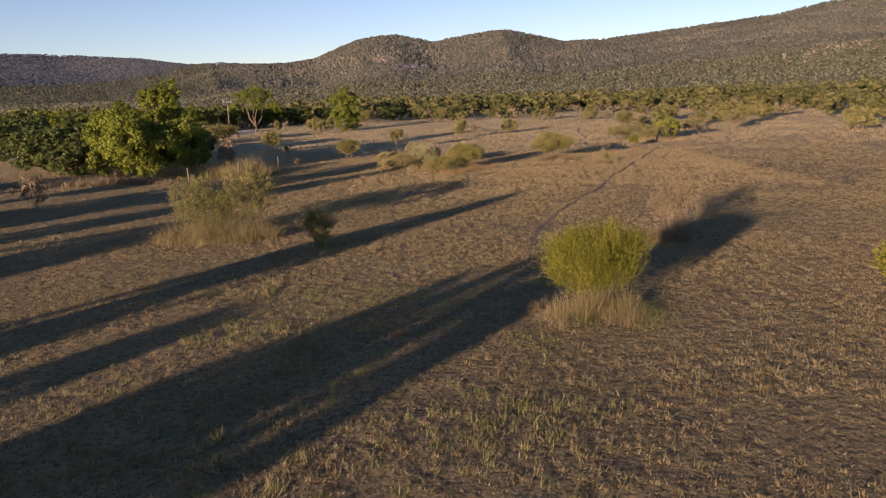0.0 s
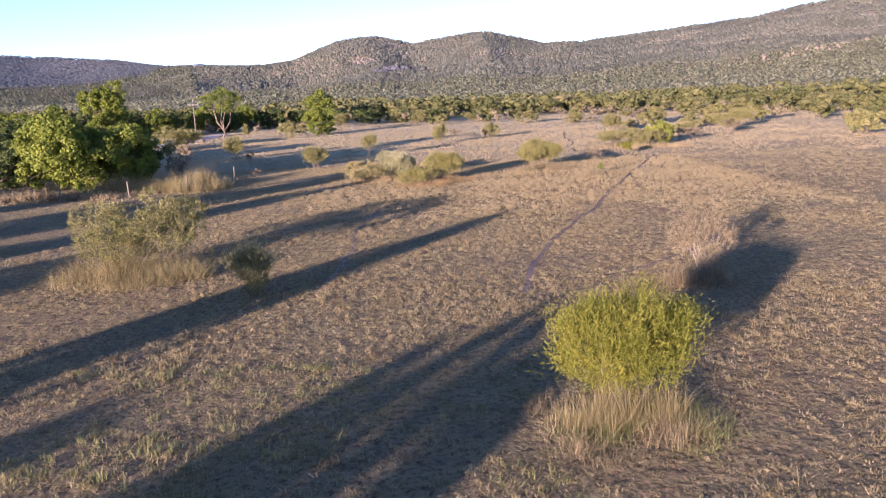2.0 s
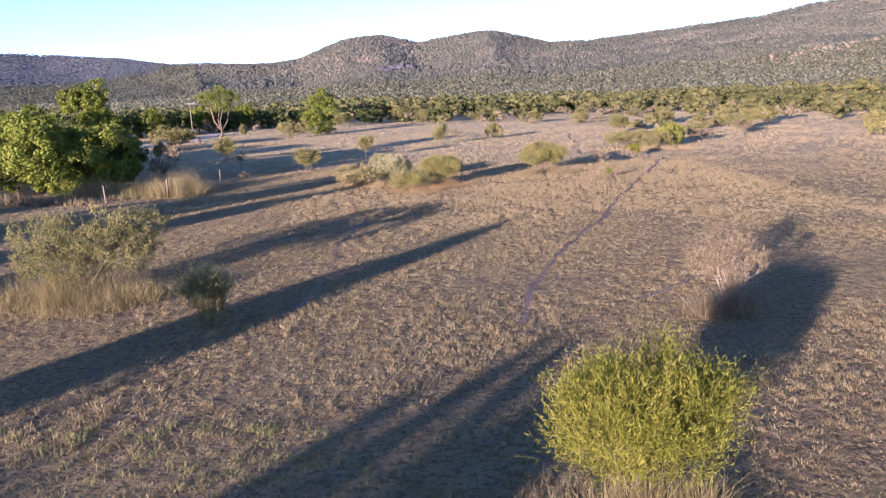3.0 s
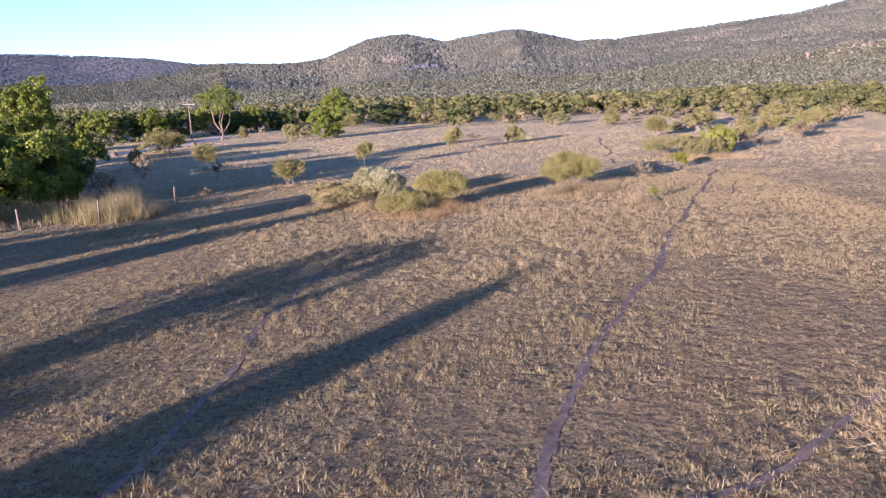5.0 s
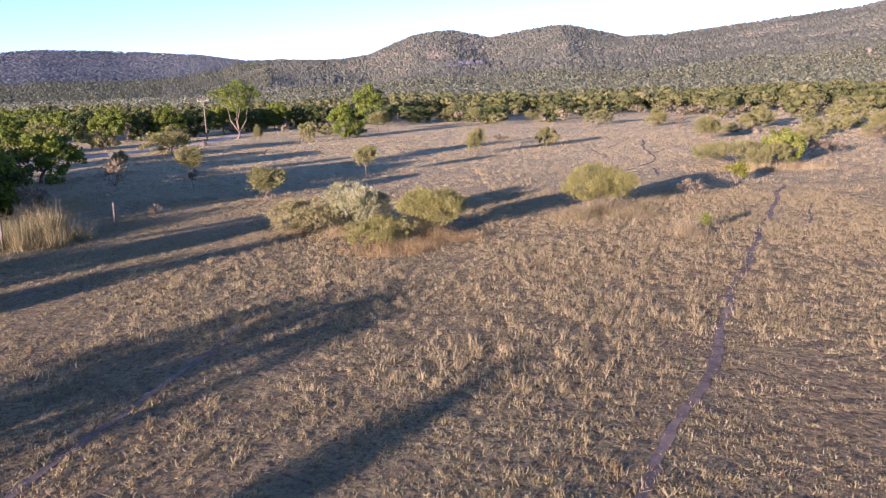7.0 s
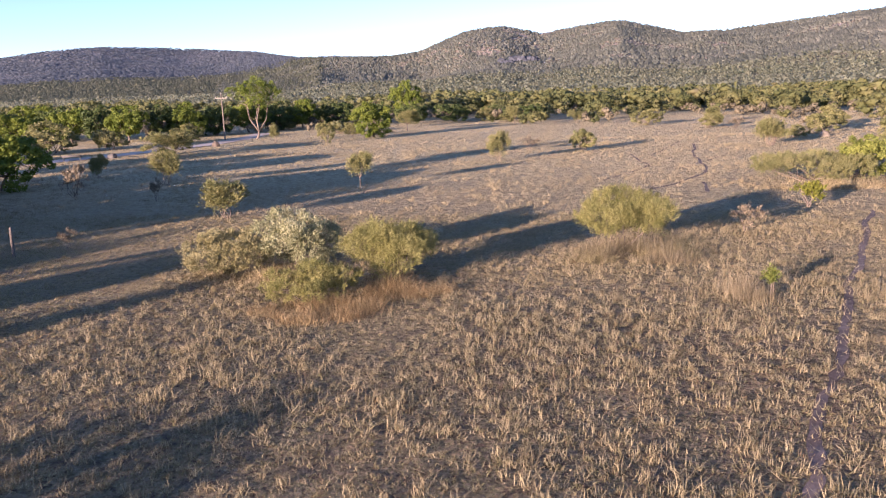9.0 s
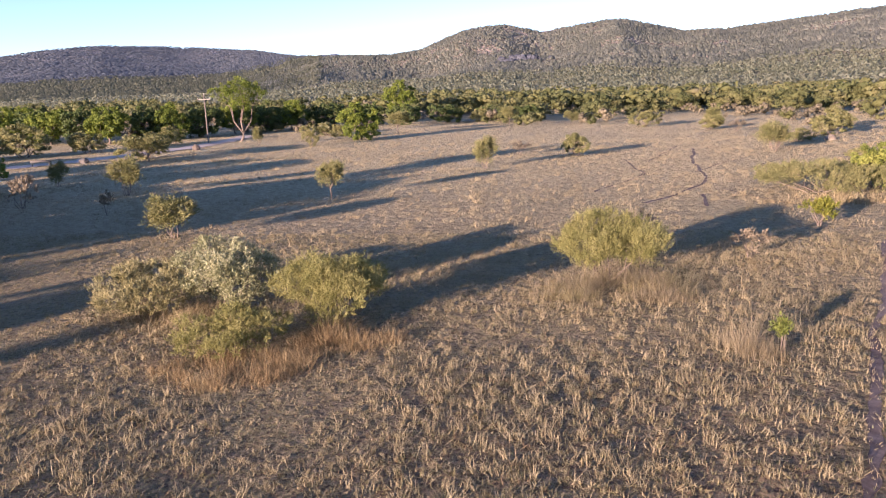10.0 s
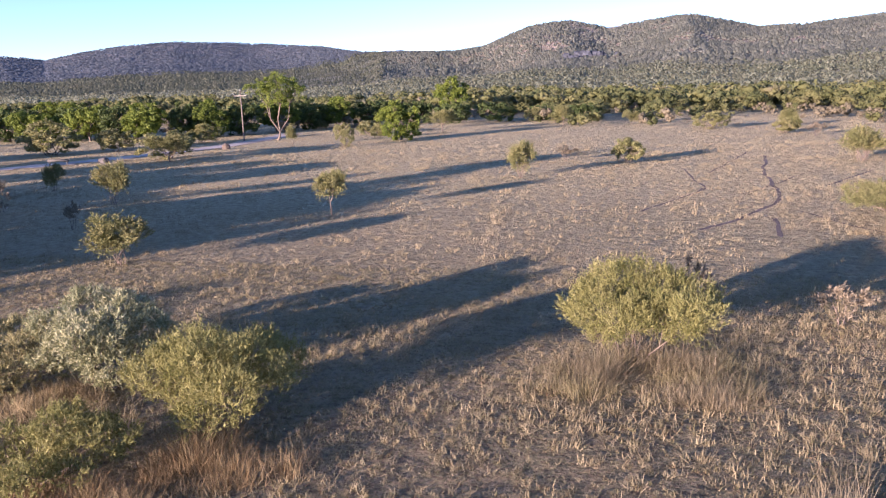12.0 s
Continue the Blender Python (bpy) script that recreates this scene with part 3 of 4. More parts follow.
skirt("green reedy grass beside a thicket", -19.6, 70.8, 3.0, 2.2, 1.3, 260, 225, M_GREENGRASS, 12, 0.045, 0.5)
skirt("russet undergrowth before a big green tree", -30.0, 67.5, 8.5, 2.0, 1.0, 360, 221, M_WEED, 12, 0.05)
skirt("tall yellow grass at the edge of a thicket", -24.0, 71.0, 4.0, 2.0, 1.7, 400, 223, M_REED, 14, 0.024, 0.45)

# ---- shrubs and trees of the plain ----
put(plant("bush", "bright lime-green feathery bush over pale grass", "bush", 2.65, 4.1, M_LIME, 17, 64000, (0.085, 0.012), 0.08, 52, 0.22, 13, 1.1, 0.55, M_DEADWOOD, 0.8, 0.009, vase=0.66), 4.85, 23.0)
put(plant("bush", "dry olive bush with bleached twigs in tall grass", "bush", 3.35, 5.8, M_OLIVE, 2, 56000, (0.085, 0.018), 0.06, 40, 0.24, 9, 0.6, 0.25, M_DEADWOOD, 1.0, 0.025), -11.5, 39.9)
put(plant("bush", "small green shrub with upright yellowish shoots", "bush", 2.1, 1.6, M_PALEOLIVE, 3, 9000, (0.13, 0.018), -0.25, 16, 0.4, 6, 1.6, 0.6, None, 1.0, 0.02), -5.8, 34.4)
put(plant("shrub", "bare grey twiggy shrub almost without leaves", "bush", 2.3, 2.4, M_WEED, 4, 5500, (0.16, 0.011), 0.05, 34, 0.32, 14, 0.9, 0.5, M_DEADWOOD, 1.0, 0.02), 11.2, 34.9)
put(plant("bush", "silvery grey-green bush with dense small leaves", "bush", 2.45, 3.7, M_SILVER, 5, 46000, (0.085, 0.019), 0.05, 40, 0.26, 9, 0.6, 0.2, None, 0.9, 0.03), -1.7, 72.6)
put(plant("bush", "low olive-grey bush leaning on a silvery bush", "bush", 1.6, 4.0, M_PALEOLIVE, 15, 34000, (0.085, 0.017), 0.0, 36, 0.25, 8, 0.6, 0.2, None, 0.9, 0.025), -4.3, 72.0)
put(plant("bush", "yellow-green bush beside a silvery bush", "bush", 2.1, 3.7, M_YELLOW, 6, 60000, (0.075, 0.013), 0.08, 34, 0.27, 8, 0.9, 0.28, None, 0.9, 0.03), 2.5, 70.9)
put(plant("bush", "low olive bush in russet grass", "bush", 1.15, 3.4, M_YELLOW, 7, 30000, (0.075, 0.014), 0.02, 26, 0.26, 8, 0.5, 0.2, None, 0.9, 0.03), 0.2, 68.4)
put(plant("bush", "broad flat-topped yellow-green bush over straw grass", "bush", 2.45, 4.9, M_YELLOW, 8, 66000, (0.075, 0.014), 0.1, 46, 0.24, 12, 1.0, 0.3, None, 0.8, 0.025, vase=0.35), 11.5, 76.4)
put(plant("bush", "broad low olive bush with fine yellowish foliage", "bush", 2.1, 8.6, M_OLIVE, 9, 56000, (0.10, 0.02), -0.05, 44, 0.2, 9, 0.7, 0.3), 26.3, 98.6)
put(plant("bush", "dark green rounded bush beside an olive bush", "bush", 2.9, 3.8, M_GREEN, 10, 12000, (0.15, 0.07), 0.0, 18, 0.32, 8), 30.2, 100.4)
put(plant("shrub", "small bright yellow-green shrub in straw grass", "bush", 1.3, 1.7, M_LIME, 11, 1500, (0.14, 0.05), 0.1, 9, 0.4, 6, 0.7, 0.3), 22.4, 87.3)
put(plant("shrub", "small green sapling beside dry weed stalks", "bush", 0.9, 0.6, M_GREEN, 12, 400, (0.09, 0.03), 0.1, 6, 0.45, 4, 0.9, 0.3), 15.5, 68.9)
put(plant("shrub", "yellow-green shrub standing in short grass", "bush", 2.1, 1.5, M_LIME, 13, 2600, (0.12, 0.04), 0.15, 10, 0.38, 6, 0.8, 0.45), 14.2, 22.6)

acacias = [plant("tree", "small olive thorn tree standing on the open plain", "tree", 3.0, 2.6, M_OLIVE, 20 + i, 9600, (0.14, 0.032), (0.10, 0.34, 0.06)[i], 15, 0.34, 5, 0.6, 0.42, None, 1.0, 0.04, i == 1, "small trees on the plain", 0.3) for i in range(3)]
dry = [plant("shrub", "sparse dry brown shrub on the plain", "bush", 2.0, 2.2, M_DRYLEAF, 30 + i, 1500, (0.17, 0.05), 0.2, 10, 0.4, 7, 0.6, 0.35, None, 1.0, 0.03, False, "dry shrubs on the plain") for i in range(3)]
olive = [plant("bush", "rounded olive-green bush on the plain", "bush", 2.2, 3.0, M_OLIVE, 40 + i, 4800, (0.15, 0.06), 0.02, 14, 0.36, 7, 0.6, 0.0, None, 1.0, 0.04, False, "bushes on the plain") for i in range(3)]
broad = [plant("tree", "leafy green broadleaf tree at the plain's edge", "tree", 6.5, 8.0, M_BROAD, 50 + i, 9600, (0.29, 0.16), -0.05, 20, 0.34, 5, 0.5, 0.0, None, 0.9, 0.14, True, "trees along the woodland edge") for i in range(4)]
deep = [plant("tree", "dark dense evergreen tree at the woodland edge", "tree", 5.5, 7.0, M_DEEP, 60 + i, 6600, (0.31, 0.17), -0.1, 18, 0.34, 5, 0.5, 0.0, None, 0.9, 0.12, True, "dark trees along the woodland edge") for i in range(3)]


def place(kinds, rows, h0, w0, seed, fresh=True):
    """Where fresh, the first uses take the originals; the rest are copies, scaled to height and width."""
    r = rng_of(seed)
    for i, (x, y, h, w) in enumerate(rows):
        src = kinds[i % len(kinds)]
        m = (Matrix.Translation((x, y, float(terrain(x, y)) - 0.03)) @ Matrix.Rotation(r.uniform(0, 6.28), 4, "Z")
             @ Matrix.Diagonal((w / w0, w / w0, h / h0, 1)))
        if fresh and i < len(kinds):
            src.matrix_basis = m
        else:
            copy = copy_thing(src, Matrix.Identity(4))
            copy.matrix_basis = m


place(acacias, [(-10.2, 85.0, 2.4, 2.8), (-5.6, 98.5, 2.7, 2.0), (3.5, 117.0, 3.1, 2.4), (-22.6, 101.4, 3.0, 2.6), (-37.4, 131.3, 3.0, 4.9),
                (-32.6, 107.6, 2.3, 1.6), (-32.5, 153.1, 2.9, 1.6), (-16.8, 177.8, 3.8, 4.2), (13.6, 194.8, 2.6, 3.1), (36.0, 179.9, 2.9, 3.3),
                (45.0, 115.0, 2.4, 2.4), (51.0, 126.0, 3.4, 3.2), (31.8, 128.7, 3.1, 3.4), (1.5, 196.0, 3.6, 3.4)], 3.0, 2.6, 301)
place(dry, [(-26.8, 95.4, 2.3, 2.1), (6.1, 130.1, 1.3, 2.2), (35.7, 160.9, 1.6, 2.4), (-28.7, 52.2, 2.4, 2.3), (-14.6, 76.7, 0.9, 0.9),
            (25.5, 60.3, 0.7, 1.2), (32.5, 131.0, 2.1, 2.7), (44.7, 113.8, 1.9, 2.8), (34.5, 104.0, 1.6, 2.4), (37.0, 106.0, 1.5, 2.2),
            (-18.6, 92.4, 1.4, 1.0), (17.5, 80.3, 1.2, 1.6), (-21.5, 76.0, 2.4, 2.2), (13.0, 79.3, 1.9, 1.2)], 2.0, 2.2, 302)
place(olive, [(11.9, 127.2, 2.6, 3.5), (-23.7, 150.2, 3.0, 2.6), (-24.0, 165.9, 2.0, 2.6), (-28.7, 175.3, 2.5, 5.6), (-39.5, 134.4, 3.1, 6.0),
              (-61.0, 141.0, 4.0, 8.0), (-54.0, 144.9, 3.4, 5.5), (-5.5, 211.5, 2.9, 3.5), (-0.4, 205.3, 2.3, 3.4), (57.5, 102.0, 3.6, 5.2),
              (-68.0, 132.0, 3.6, 7.0), (-50.0, 160.0, 2.6, 5.0)], 2.2, 3.0, 303)
place(olive, [
              (36.0, 118.0, 1.3, 3.0), (41.0, 122.0, 1.4, 3.0), (46.0, 132.0, 1.9, 3.8), (52.0, 140.0, 2.2, 4.2), (58.0, 150.0, 3.2, 6.0), (38.0, 141.0, 1.4, 3.2),
              (63.0, 146.0, 3.4, 6.2), (44.5, 150.0, 2.4, 5.0), (48.0, 160.0, 2.8, 5.5), (33.0, 166.0, 2.4, 4.5), (25.0, 178.0, 2.6, 5.0)], 2.2, 3.0, 307, False)


# ---- the thicket on the plain's left side ----
put(plant("tree", "big spreading leafy green tree at the thicket", "tree", 6.9, 12.6, M_BROAD, 72, 42000, (0.24, 0.15), -0.22, 36, 0.23, 6, 0.5, 0.0, None, 0.9, 0.2, True, "", 0.1), -29.8, 75.4)
put(plant("tree", "tall tree with a leaning crown above the thicket", "tree", 9.8, 4.6, M_BROAD, 71, 13000, (0.20, 0.09), 0.42, 16, 0.33, 4, 0.5, 0.0, None, 0.8, 0.12, True, "", 0.3), -29.6, 82.6)
place(broad, [(-28.3, 79.6, 5.0, 5.5), (-30.1, 249.8, 9.0, 10.5), (-64.0, 166.0, 6.0, 8.2), (-76.0, 168.0, 6.4, 8.0), (-90.3, 177.0, 6.6, 10.0),
              (-19.4, 161.7, 5.2, 6.4), (-50.5, 187.0, 6.2, 8.0), (-84.0, 166.0, 5.5, 8.0), (-99.0, 170.0, 6.0, 9.0), (-56.5, 173.0, 5.8, 7.0), (-43.5, 199.0, 5.8, 8.0), (-36.0, 99.5, 5.4, 7.2)], 6.5, 8.0, 304)
place(deep, [(-31.0, 82.5, 4.0, 5.5), (-34.0, 87.0, 3.4, 6.0), (-40.5, 83.0, 4.4, 7.0), (-38.5, 78.5, 3.8, 6.0), (-25.6, 78.0, 4.2, 4.4), (-44.0, 84.0, 5.0, 8.0), (-46.0, 96.0, 6.0, 9.0), (-56.0, 100.0, 6.5, 9.0), (-41.0, 92.0, 4.6, 7.0), (-60.0, 172.0, 6.2, 8.0),
             (-47.0, 194.0, 5.6, 8.0), (-38.0, 205.0, 5.4, 8.0), (-30.0, 212.0, 5.0, 8.0), (-70.0, 170.0, 6.2, 8.5), (-53.5, 179.0, 5.8, 8.0), (-82.0, 174.0, 6.4, 9.0), (-22.0, 208.0, 4.4, 7.0), (-13.0, 212.0, 4.2, 8.0), (5.0, 210.0, 3.6, 7.0), (-4.0, 216.0, 3.2, 8.0), (-92.0, 168.0, 6.0, 9.0), (-66.0, 110.0, 6.0, 9.0), (-76.0, 120.0, 6.0, 9.0)], 5.5, 7.0, 305)
# trees that stand off to the sun's side and throw their shade across the plain
SHADERS = [(30, -12.7, 4.6, 6.0), (20, -15.0, 3.6, 5.6), (18, -19.5, 2.2, 4.2), (42.5, -23.9, 4.0, 6.7), (29, -36.9, 7.4, 6.0),
           (57.5, -42.7, 3.8, 6.3), (66, -48.5, 6.0, 7.0), (40, -51.0, 9.4, 6.6), (84, -59.5, 5.0, 9.0), (58, -70.0, 9.5, 7.5)]   # shadow's tip along it, offset across it, width and height
rows = []
for tip, across, wide, tall in SHADERS:
    along = tip - tall / math.tan(radians(SUN_EL))
    rows.append((along * SX + across * SY, along * SY - across * SX, tall, wide))
place([broad[0], broad[1]], rows, 6.5, 8.0, 306, False)
put(plant("tree", "tall slender tree with airy yellow-green crown", "tree", 10.2, 9.6, M_BROAD, 75, 9600, (0.24, 0.075), 0.42, 24, 0.25, 4, 0.5, 0.0, None, 0.8, 0.15, True, "", 0.12), -40.2, 165.0)


# ---- posts, pole, mound and rocks ----
def post(x, y, h, r0, label, lean=0.02):
    v, f = tubes([[((0, 0, -0.2), r0 * 1.1), ((lean * h * 0.5, 0, h * 0.5), r0), ((lean * h, 0.01, h - 0.02), r0 * 0.94), ((lean * h, 0.01, h), r0 * 0.6), ((lean * h, 0.01, h), 0.002)]], 8)
    tagged(put(new("fence_post", mesh_of("fence_post", v, f, M_POLE, True)), x, y), label, "post", "fence posts")


post(-16.2, 75.0, 1.4, 0.07, "weathered grey wooden fence post in grass")
post(-22.5, 66.8, 1.3, 0.07, "weathered grey wooden fence post before thicket", -0.05)
post(-18.4, 68.2, 1.5, 0.06, "weathered wooden fence post in tall grass", 0.04)
post(-27.5, 66.0, 1.4, 0.07, "weathered grey wooden fence post in undergrowth", 0.03)
post(67.4, 156.1, 2.0, 0.22, "pale thick marker post among bushes", 0.0)


def utility_pole(x, y, h):
    root = put(new("utility_pole"), x, y, 0, 0.15)
    v, f = tubes([[((0, 0, -0.3), 0.12), ((0.02, 0, h * 0.5), 0.10), ((0, 0, h), 0.085), ((0, 0, h + 0.02), 0.01)]], 10)
    part("pole", mesh_of("pole", v, f, M_POLE, True), root)
    bm = bmesh.new()
    bmesh.ops.create_cube(bm, size=1, matrix=Matrix.Translation((0, -0.16, h - 0.75)) @ Matrix.Diagonal((2.0, 0.1, 0.12, 1)))
    bmesh.ops.bevel(bm, geom=bm.edges[:], offset=0.015, segments=1, affect="EDGES")
    me = bpy.data.meshes.new("crossarm")
    bm.to_mesh(me)
    bm.free()
    me.materials.append(M_ARM)
    arm = part("crossarm", me, root, "pale timber crossarm")
    for k in (-0.95, 0.0, 0.95):
        z = h - 0.67 if k else h
        v, f = tubes([[((k, -0.16 if k else 0, z), 0.03), ((k, -0.16 if k else 0, z + 0.08), 0.06), ((k, -0.16 if k else 0, z + 0.16), 0.05), ((k, -0.16 if k else 0, z + 0.24), 0.02)]], 8)
        part("insulator", mesh_of("insulator", v, f, M_PALE, True), arm if k else root)
    return tagged(root, "wooden utility pole with a single pale crossarm", "pole")


utility_pole(-45.2, 163.6, 7.6)


def boulder(name, label, category, x, y, sx, sy, sz, mat, seed):
    bm = bmesh.new()
    bmesh.ops.create_icosphere(bm, subdivisions=3, radius=1.0)
    for w in bm.verts:
        w.co *= 1 + 0.28 * noise.noise(w.co * 1.6 + Vector((seed * 7.3, 0, 0))) + 0.08 * noise.noise(w.co * 5 + Vector((0, seed, 0)))
        w.co = Vector((w.co.x * sx, w.co.y * sy, max(w.co.z, -0.35) * sz))
    me = bpy.data.meshes.new(name)
    bm.to_mesh(me)
    bm.free()
    me.materials.append(mat)
    tagged(put(new(name, me), x, y, sz * 0.25), label, category)


boulder("termite_mound", "low reddish termite mound by the dirt track", "mound", -39.6, 147.8, 0.55, 0.5, 0.6, M_MOUND, 1)
boulder("rock", "dark rock lying beside the dirt track", "rock", -45.3, 130.6, 0.6, 0.45, 0.45, M_DARKROCK, 3)
boulder("rock", "pale buff rock half sunk in dry grass", "rock", 41.5, 141.5, 0.6, 0.45, 0.5, M_BUFF, 5)
put(plant("bush", "pale silvery bush among far shrubs", "bush", 2.1, 2.8, M_SILVER, 14, 1500, (0.22, 0.12), 0.0, 12, 0.36, 6), -29.4, 176.0)


def log_on_stubs(x, y):
    v, f = tubes([[((-1.1, 0, 0.55), 0.02), ((-1.08, 0, 0.55), 0.14), ((0, 0.05, 0.62), 0.13), ((1.1, 0, 0.55), 0.11), ((1.12, 0, 0.55), 0.02)],
                  [((-0.9, 0, 0.5), 0.06), ((-0.95, 0.05, -0.1), 0.07)], [((0.9, 0, 0.5), 0.06), ((1.0, -0.05, -0.1), 0.07)]], 8)
    tagged(put(new("log", mesh_of("log", v, f, M_DARKROCK, True)), x, y, 0, 0.3), "dark fallen log propped on branch stubs", "log")


log_on_stubs(-48.5, 127.3)


# ---- woodland and hill scrub ----
def wood_edge(az):
    return np.interp(az, [-60, -46, -40, -34, -30, -12, 0, 10, 20, 30, 40], [60, 68, 95, 150, 165, 178, 192, 185, 160, 125, 105])


def octahedron():
    """Unit ball of 8 faces."""
    bm = bmesh.new()
    p = [bm.verts.new(c) for c in ((1, 0, 0), (0, 1, 0), (-1, 0, 0), (0, -1, 0), (0, 0, 1), (0, 0, -1))]
    for k in range(4):
        bm.faces.new((p[k], p[(k + 1) % 4], p[4]))
        bm.faces.new((p[(k + 1) % 4], p[k], p[5]))
    bm.verts.index_update()
    v, f = np.array([w.co[:] for w in bm.verts]), np.array([[w.index for w in q.verts] for q in bm.faces])
    bm.free()
    return v, f


# the last one is a bare cap, for scrub too far off to show its underside
CAP = (np.array([(1, 0, -0.6), (0, 1, -0.6), (-1, 0, -0.6), (0, -1, -0.6), (0, 0, 1.0)]), np.array([(0, 1, 4), (1, 2, 4), (2, 3, 4), (3, 0, 4)]))
CORES = [octahedron(), CAP]


def crowns(name, label, n, r0, r1, power, core, shards, size, leaf, seed, mat, thin=0.0, flat=0.55, span=(-52, 40), even=False, ahead=0.0):
    r = rng_of(seed)
    az = r.uniform(*span, n)
    u = r.random(n)
    R = ridge_distance(az)
    near = np.maximum(wood_edge(az) + 60 * (vnoise(az, az * 0, 1.5, 77) - 0.3) + 24 * (vnoise(az, az * 0, 0.5, 78) - 0.5) - ahead, r0)
    far = np.minimum(R * 1.01, r1)
    rr = (near ** power + u * (far ** power - near ** power)) ** (1 / power)
    x, y = CX + rr * np.sin(np.radians(az)), CY + rr * np.cos(np.radians(az))
    ok = (near < far) & ((r.random(n) < (far - near) / (far - near).max()) | (not even)) & (vnoise(x, y, 45, seed) * 0.6 + vnoise(x, y, 14, seed + 1) * 0.4 + r.uniform(-0.2, 0.2, n) > thin)
    x, y, m = x[ok], y[ok], int(ok.sum())
    s = size * r.uniform(0.4, 1.5, m) * (0.7 + 0.6 * vnoise(x, y, 60, seed + 2))
    z = terrain(x, y)
    # a lobed core, and leaf sprays that break its outline
    cv, cf = CORES[core]
    hub = np.stack([x, y, z + s * flat * 0.9], 1)[:, None]
    shape = np.array([1, 1, flat])
    lobes = 6 if shards > 30 else 1
    lobe = unit(r.normal(size=(m, lobes, 3)) + np.array([0, 0, 0.3])) * r.uniform(0.35, 0.66, (m, lobes, 1)) * (lobes > 1)
    grow = r.uniform(0.34, 0.54, (m, lobes, 1, 1)) if lobes > 1 else np.full((m, 1, 1, 1), 0.8 if shards else 1.0)
    dirs = (cv[None, None] + r.normal(size=(m, lobes, len(cv), 3)) * 0.14) * r.uniform(0.8, 1.15, (m, lobes, len(cv), 1)) * grow
    body = (lobe[:, :, None] + dirs * (0.72 if lobes > 1 else 1.0)) * shape * s[:, None, None, None] + hub[:, None]
    v = body.reshape(-1, 3)
    f = (cf[None] + (np.arange(m * lobes) * len(cv))[:, None, None]).reshape(-1, 3)
    if shards:
        pick = r.integers(0, lobes, (m, shards))
        row = np.arange(m)[:, None]
        out = unit(r.normal(size=(m, shards, 3)) + np.array([0, 0, 0.25]))
        at = (lobe[row, pick] + out * grow[row, pick, 0] * r.uniform(0.7, 1.15, (m, shards, 1))) * shape * s[:, None, None] + hub
        at[..., 2] = np.maximum(at[..., 2], z[:, None] + 0.2)
        nn = unit(out + r.normal(size=out.shape) * 0.3)
        t = unit(np.cross(nn, r.normal(size=out.shape)))
        b = np.cross(nn, t)
        q = (s[:, None, None] * leaf) * r.uniform(0.6, 1.4, (m, shards, 1))
        w = np.stack([at + t * q, at - t * q * 0.5 + b * q * 0.9, at - t * q * 0.5 - b * q * 0.9], 2).reshape(-1, 3)
        f = np.concatenate([f, np.arange(len(w)).reshape(-1, 3) + len(v)])
        v = np.concatenate([v, w])
    tagged(new(name, mesh_of(name, v, f, mat, True)), label, "woodland", kind="stuff")


crowns("woodland", "mixed olive and green bushes at the edge of the plain", 880, 60, 270, 1.2, 0, 300, 2.4, 0.068, 401, M_WOODS, 0.48, 0.68)
crowns("shrubs", "low grey-brown and straw shrubs before the woodland", 420, 120, 235, 1.2, 0, 130, 1.25, 0.10, 451, M_BRUSH, 0.45, 0.8, (-30, 34), False, 26.0)
crowns("shrubs", "low yellow-olive shrubs before the woodland", 260, 110, 225, 1.2, 0, 130, 1.4, 0.10, 453, M_WOODS, 0.45, 0.8, (-4, 36), False, 24.0)
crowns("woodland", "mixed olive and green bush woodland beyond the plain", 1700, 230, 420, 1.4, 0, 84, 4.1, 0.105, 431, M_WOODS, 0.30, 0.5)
crowns("woodland", "dense bush woodland on the rising ground", 26000, 340, 900, 1.35, 1, 7, 2.5, 0.27, 411, M_HAZEWOODS, 0.05, 0.6)
crowns("woodland", "dense soft green woodland below a distant ridge", 30000, 860, 1850, 1.4, 1, 0, 3.4, 0.8, 461, M_HAZEWOODS, 0.04, 0.5, (-52, -16.5))
crowns("hill_scrub", "scrub covering stony hills, greyed in colour for haze", 84000, 840, 1600, 1.6, 1, 0, 2.5, 0.75, 421, M_HAZEHILLBUSH, 0.36, 0.62, (-24, 40))
crowns("hill_scrub", "scrub on a long distant ridge, haze put into its blue-grey colour", 30000, 1750, 2950, 1.3, 1, 0, 4.8, 0.8, 441, M_HAZERIDGE, 0.02, 0.3, (-52, -13))


def on_slope(az, el):
    """How far out, along that bearing, the hillside reaches that height above the horizon as seen from the plain."""
    d = np.arange(420, 3000, 5.0)
    z = terrain(CX + d * math.sin(radians(az)), CY + d * math.cos(radians(az)))
    return float(d[np.argmax(np.degrees(np.arctan2(z - 7, d)) > el)])


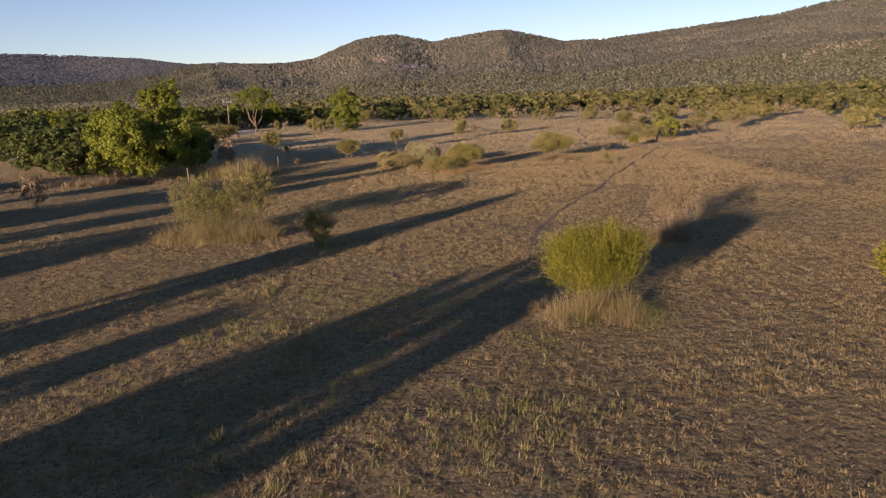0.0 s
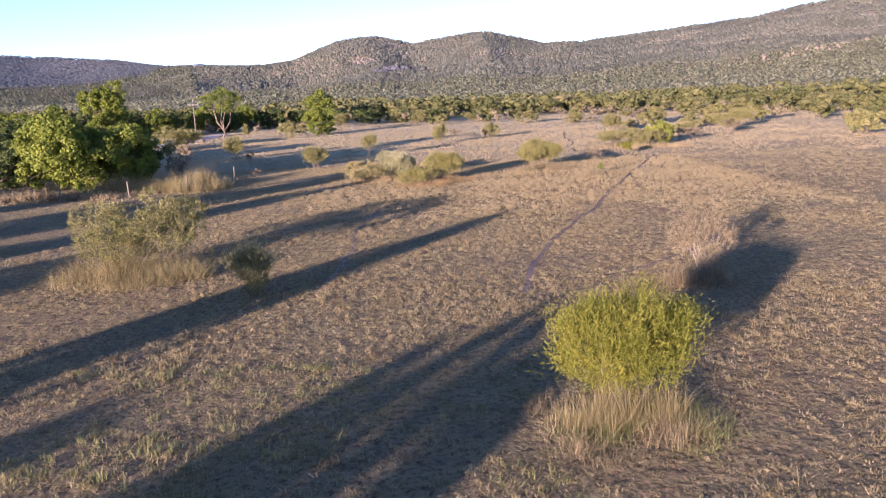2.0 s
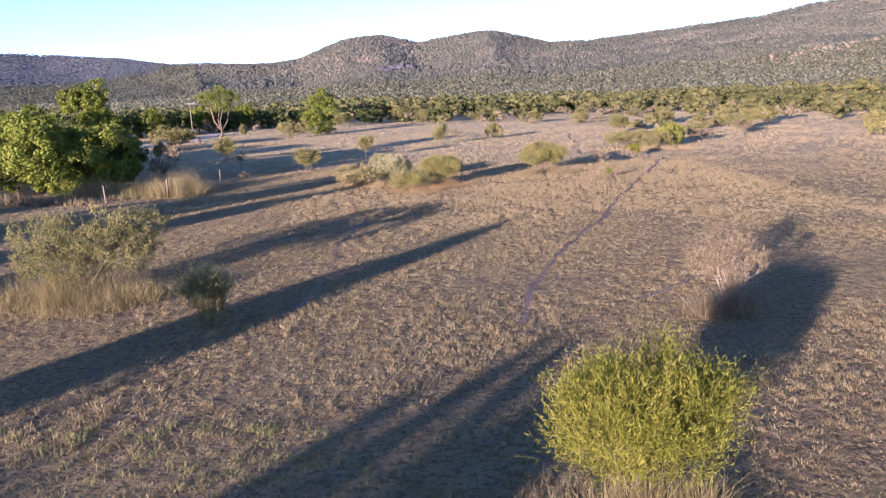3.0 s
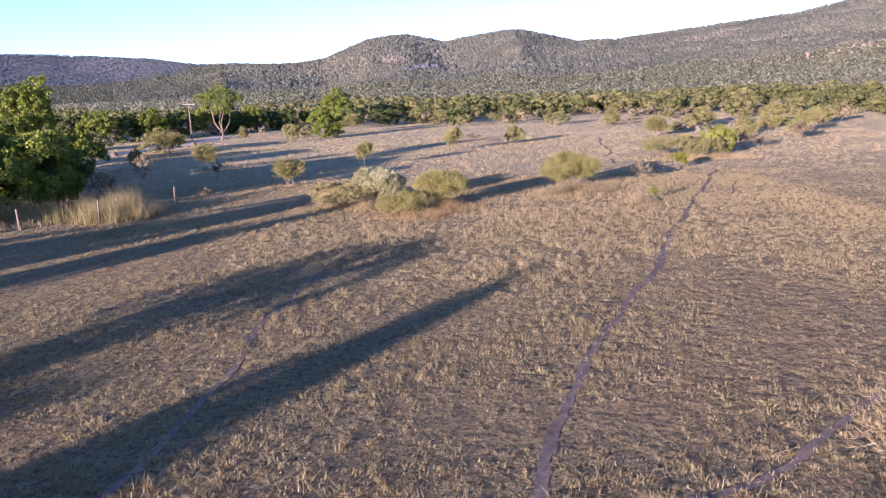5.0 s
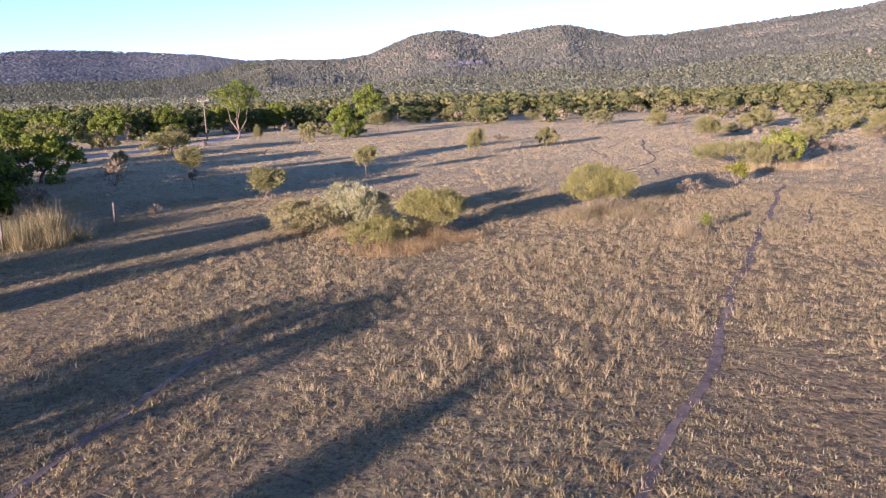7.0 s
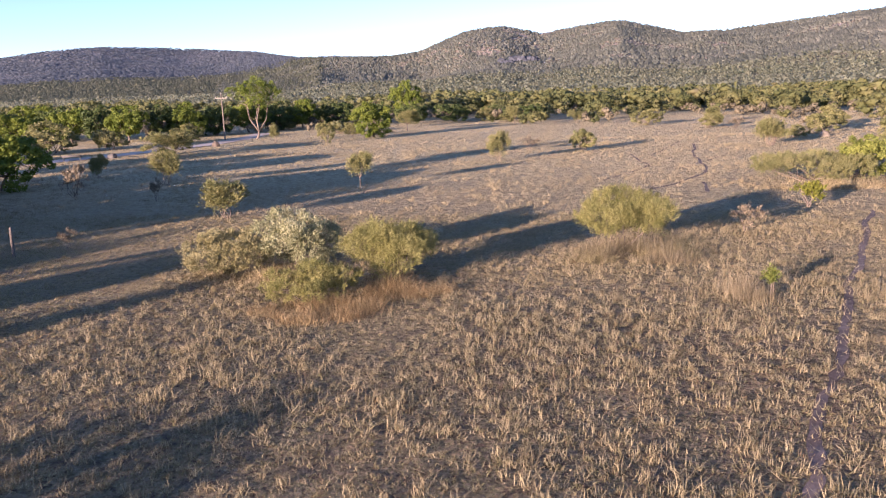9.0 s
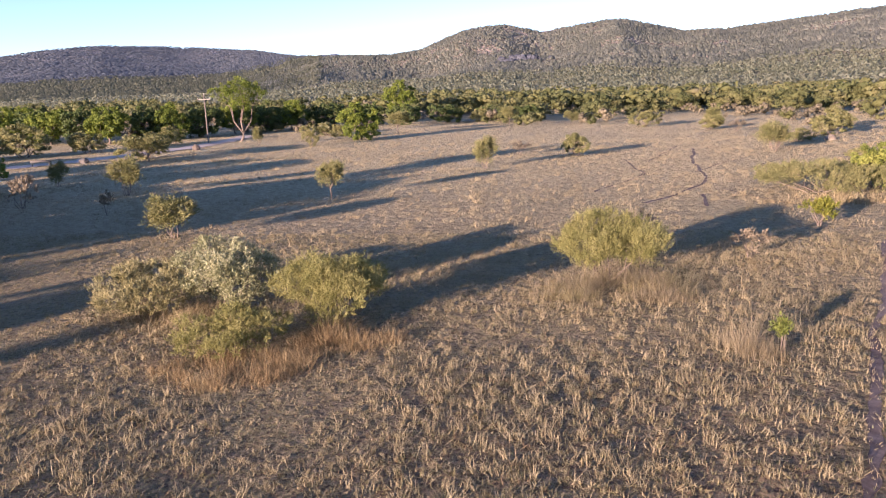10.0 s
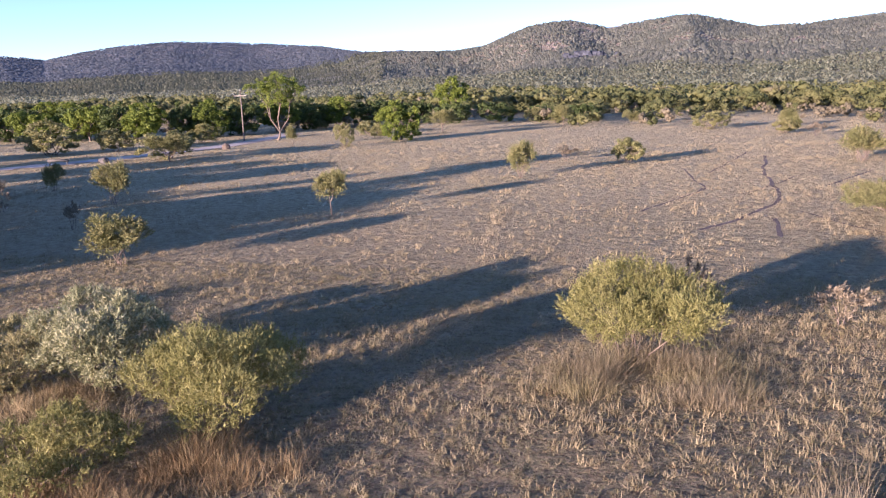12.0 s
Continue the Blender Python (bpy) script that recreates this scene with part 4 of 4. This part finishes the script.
def outcrop(label, az, el_r, n, spread, size, seed, mat=None):
    r = rng_of(seed)
    bm = bmesh.new()
    x0, y0 = CX + el_r * math.sin(radians(az)), CY + el_r * math.cos(radians(az))
    for _ in range(n):
        x, y = x0 + r.normal() * spread, y0 + r.normal() * spread * 0.6
        s = size * r.uniform(0.4, 1.3)
        bmesh.ops.create_icosphere(bm, subdivisions=1, radius=s, matrix=Matrix.Translation((x, y, float(terrain(x, y)) + s * 0.3)) @ pose(0, 0, 0, r.uniform(0, 90), r.uniform(0, 90), 0) @ Matrix.Diagonal((1.3, 1, 0.8, 1)))
    me = bpy.data.meshes.new("outcrop")
    bm.to_mesh(me)
    bm.free()
    me.materials.append(mat or M_ROCK)
    tagged(new("outcrop", me), label, "rocks", kind="stuff")


outcrop("grey boulders jumbled below a hilltop, coloured dark as in shade", -1.6, on_slope(-1.6, 1.85), 110, 11, 5.5, 501)
outcrop("grey boulders at the side of a larger outcrop", -2.8, on_slope(-2.8, 1.75), 40, 9, 3.5, 504)
outcrop("pale bare ledges on the hillside", 11.8, on_slope(11.8, 1.7), 26, 24, 1.7, 502, M_PALELEDGE)
outcrop("pale bare ledges high on the slope", 27.3, on_slope(27.3, 1.9), 70, 34, 2.2, 503, M_PALELEDGE)


def far_hill(az0, az1, distance, el):
    """A long low hill beyond all others."""
    v, f = [], []
    n = 30
    for i in range(n + 1):
        a, k = radians(az0 + (az1 - az0) * i / n), math.sin(math.pi * i / n) ** 0.7
        x, y = CX + distance * math.sin(a), CY + distance * math.cos(a)
        top = 7 + distance * math.tan(radians(el * (0.6 + 0.4 * k + 0.012 * math.sin(i * 1.7))))
        v += [(x, y, -30.0), (x * 0.985, y * 0.985, top * 0.8), (x, y, top), (x * 1.05, y * 1.05, -30.0)]
        if i:
            b = 4 * i
            f += [(b - 4 + q, b + q, b + q + 1, b - 3 + q) for q in range(3)]
    tagged(new("backdrop", mesh_of("backdrop", v, f, M_FARHILL, True)), "far hill beyond the valley, haze painted into its colour", "hill", kind="structure")


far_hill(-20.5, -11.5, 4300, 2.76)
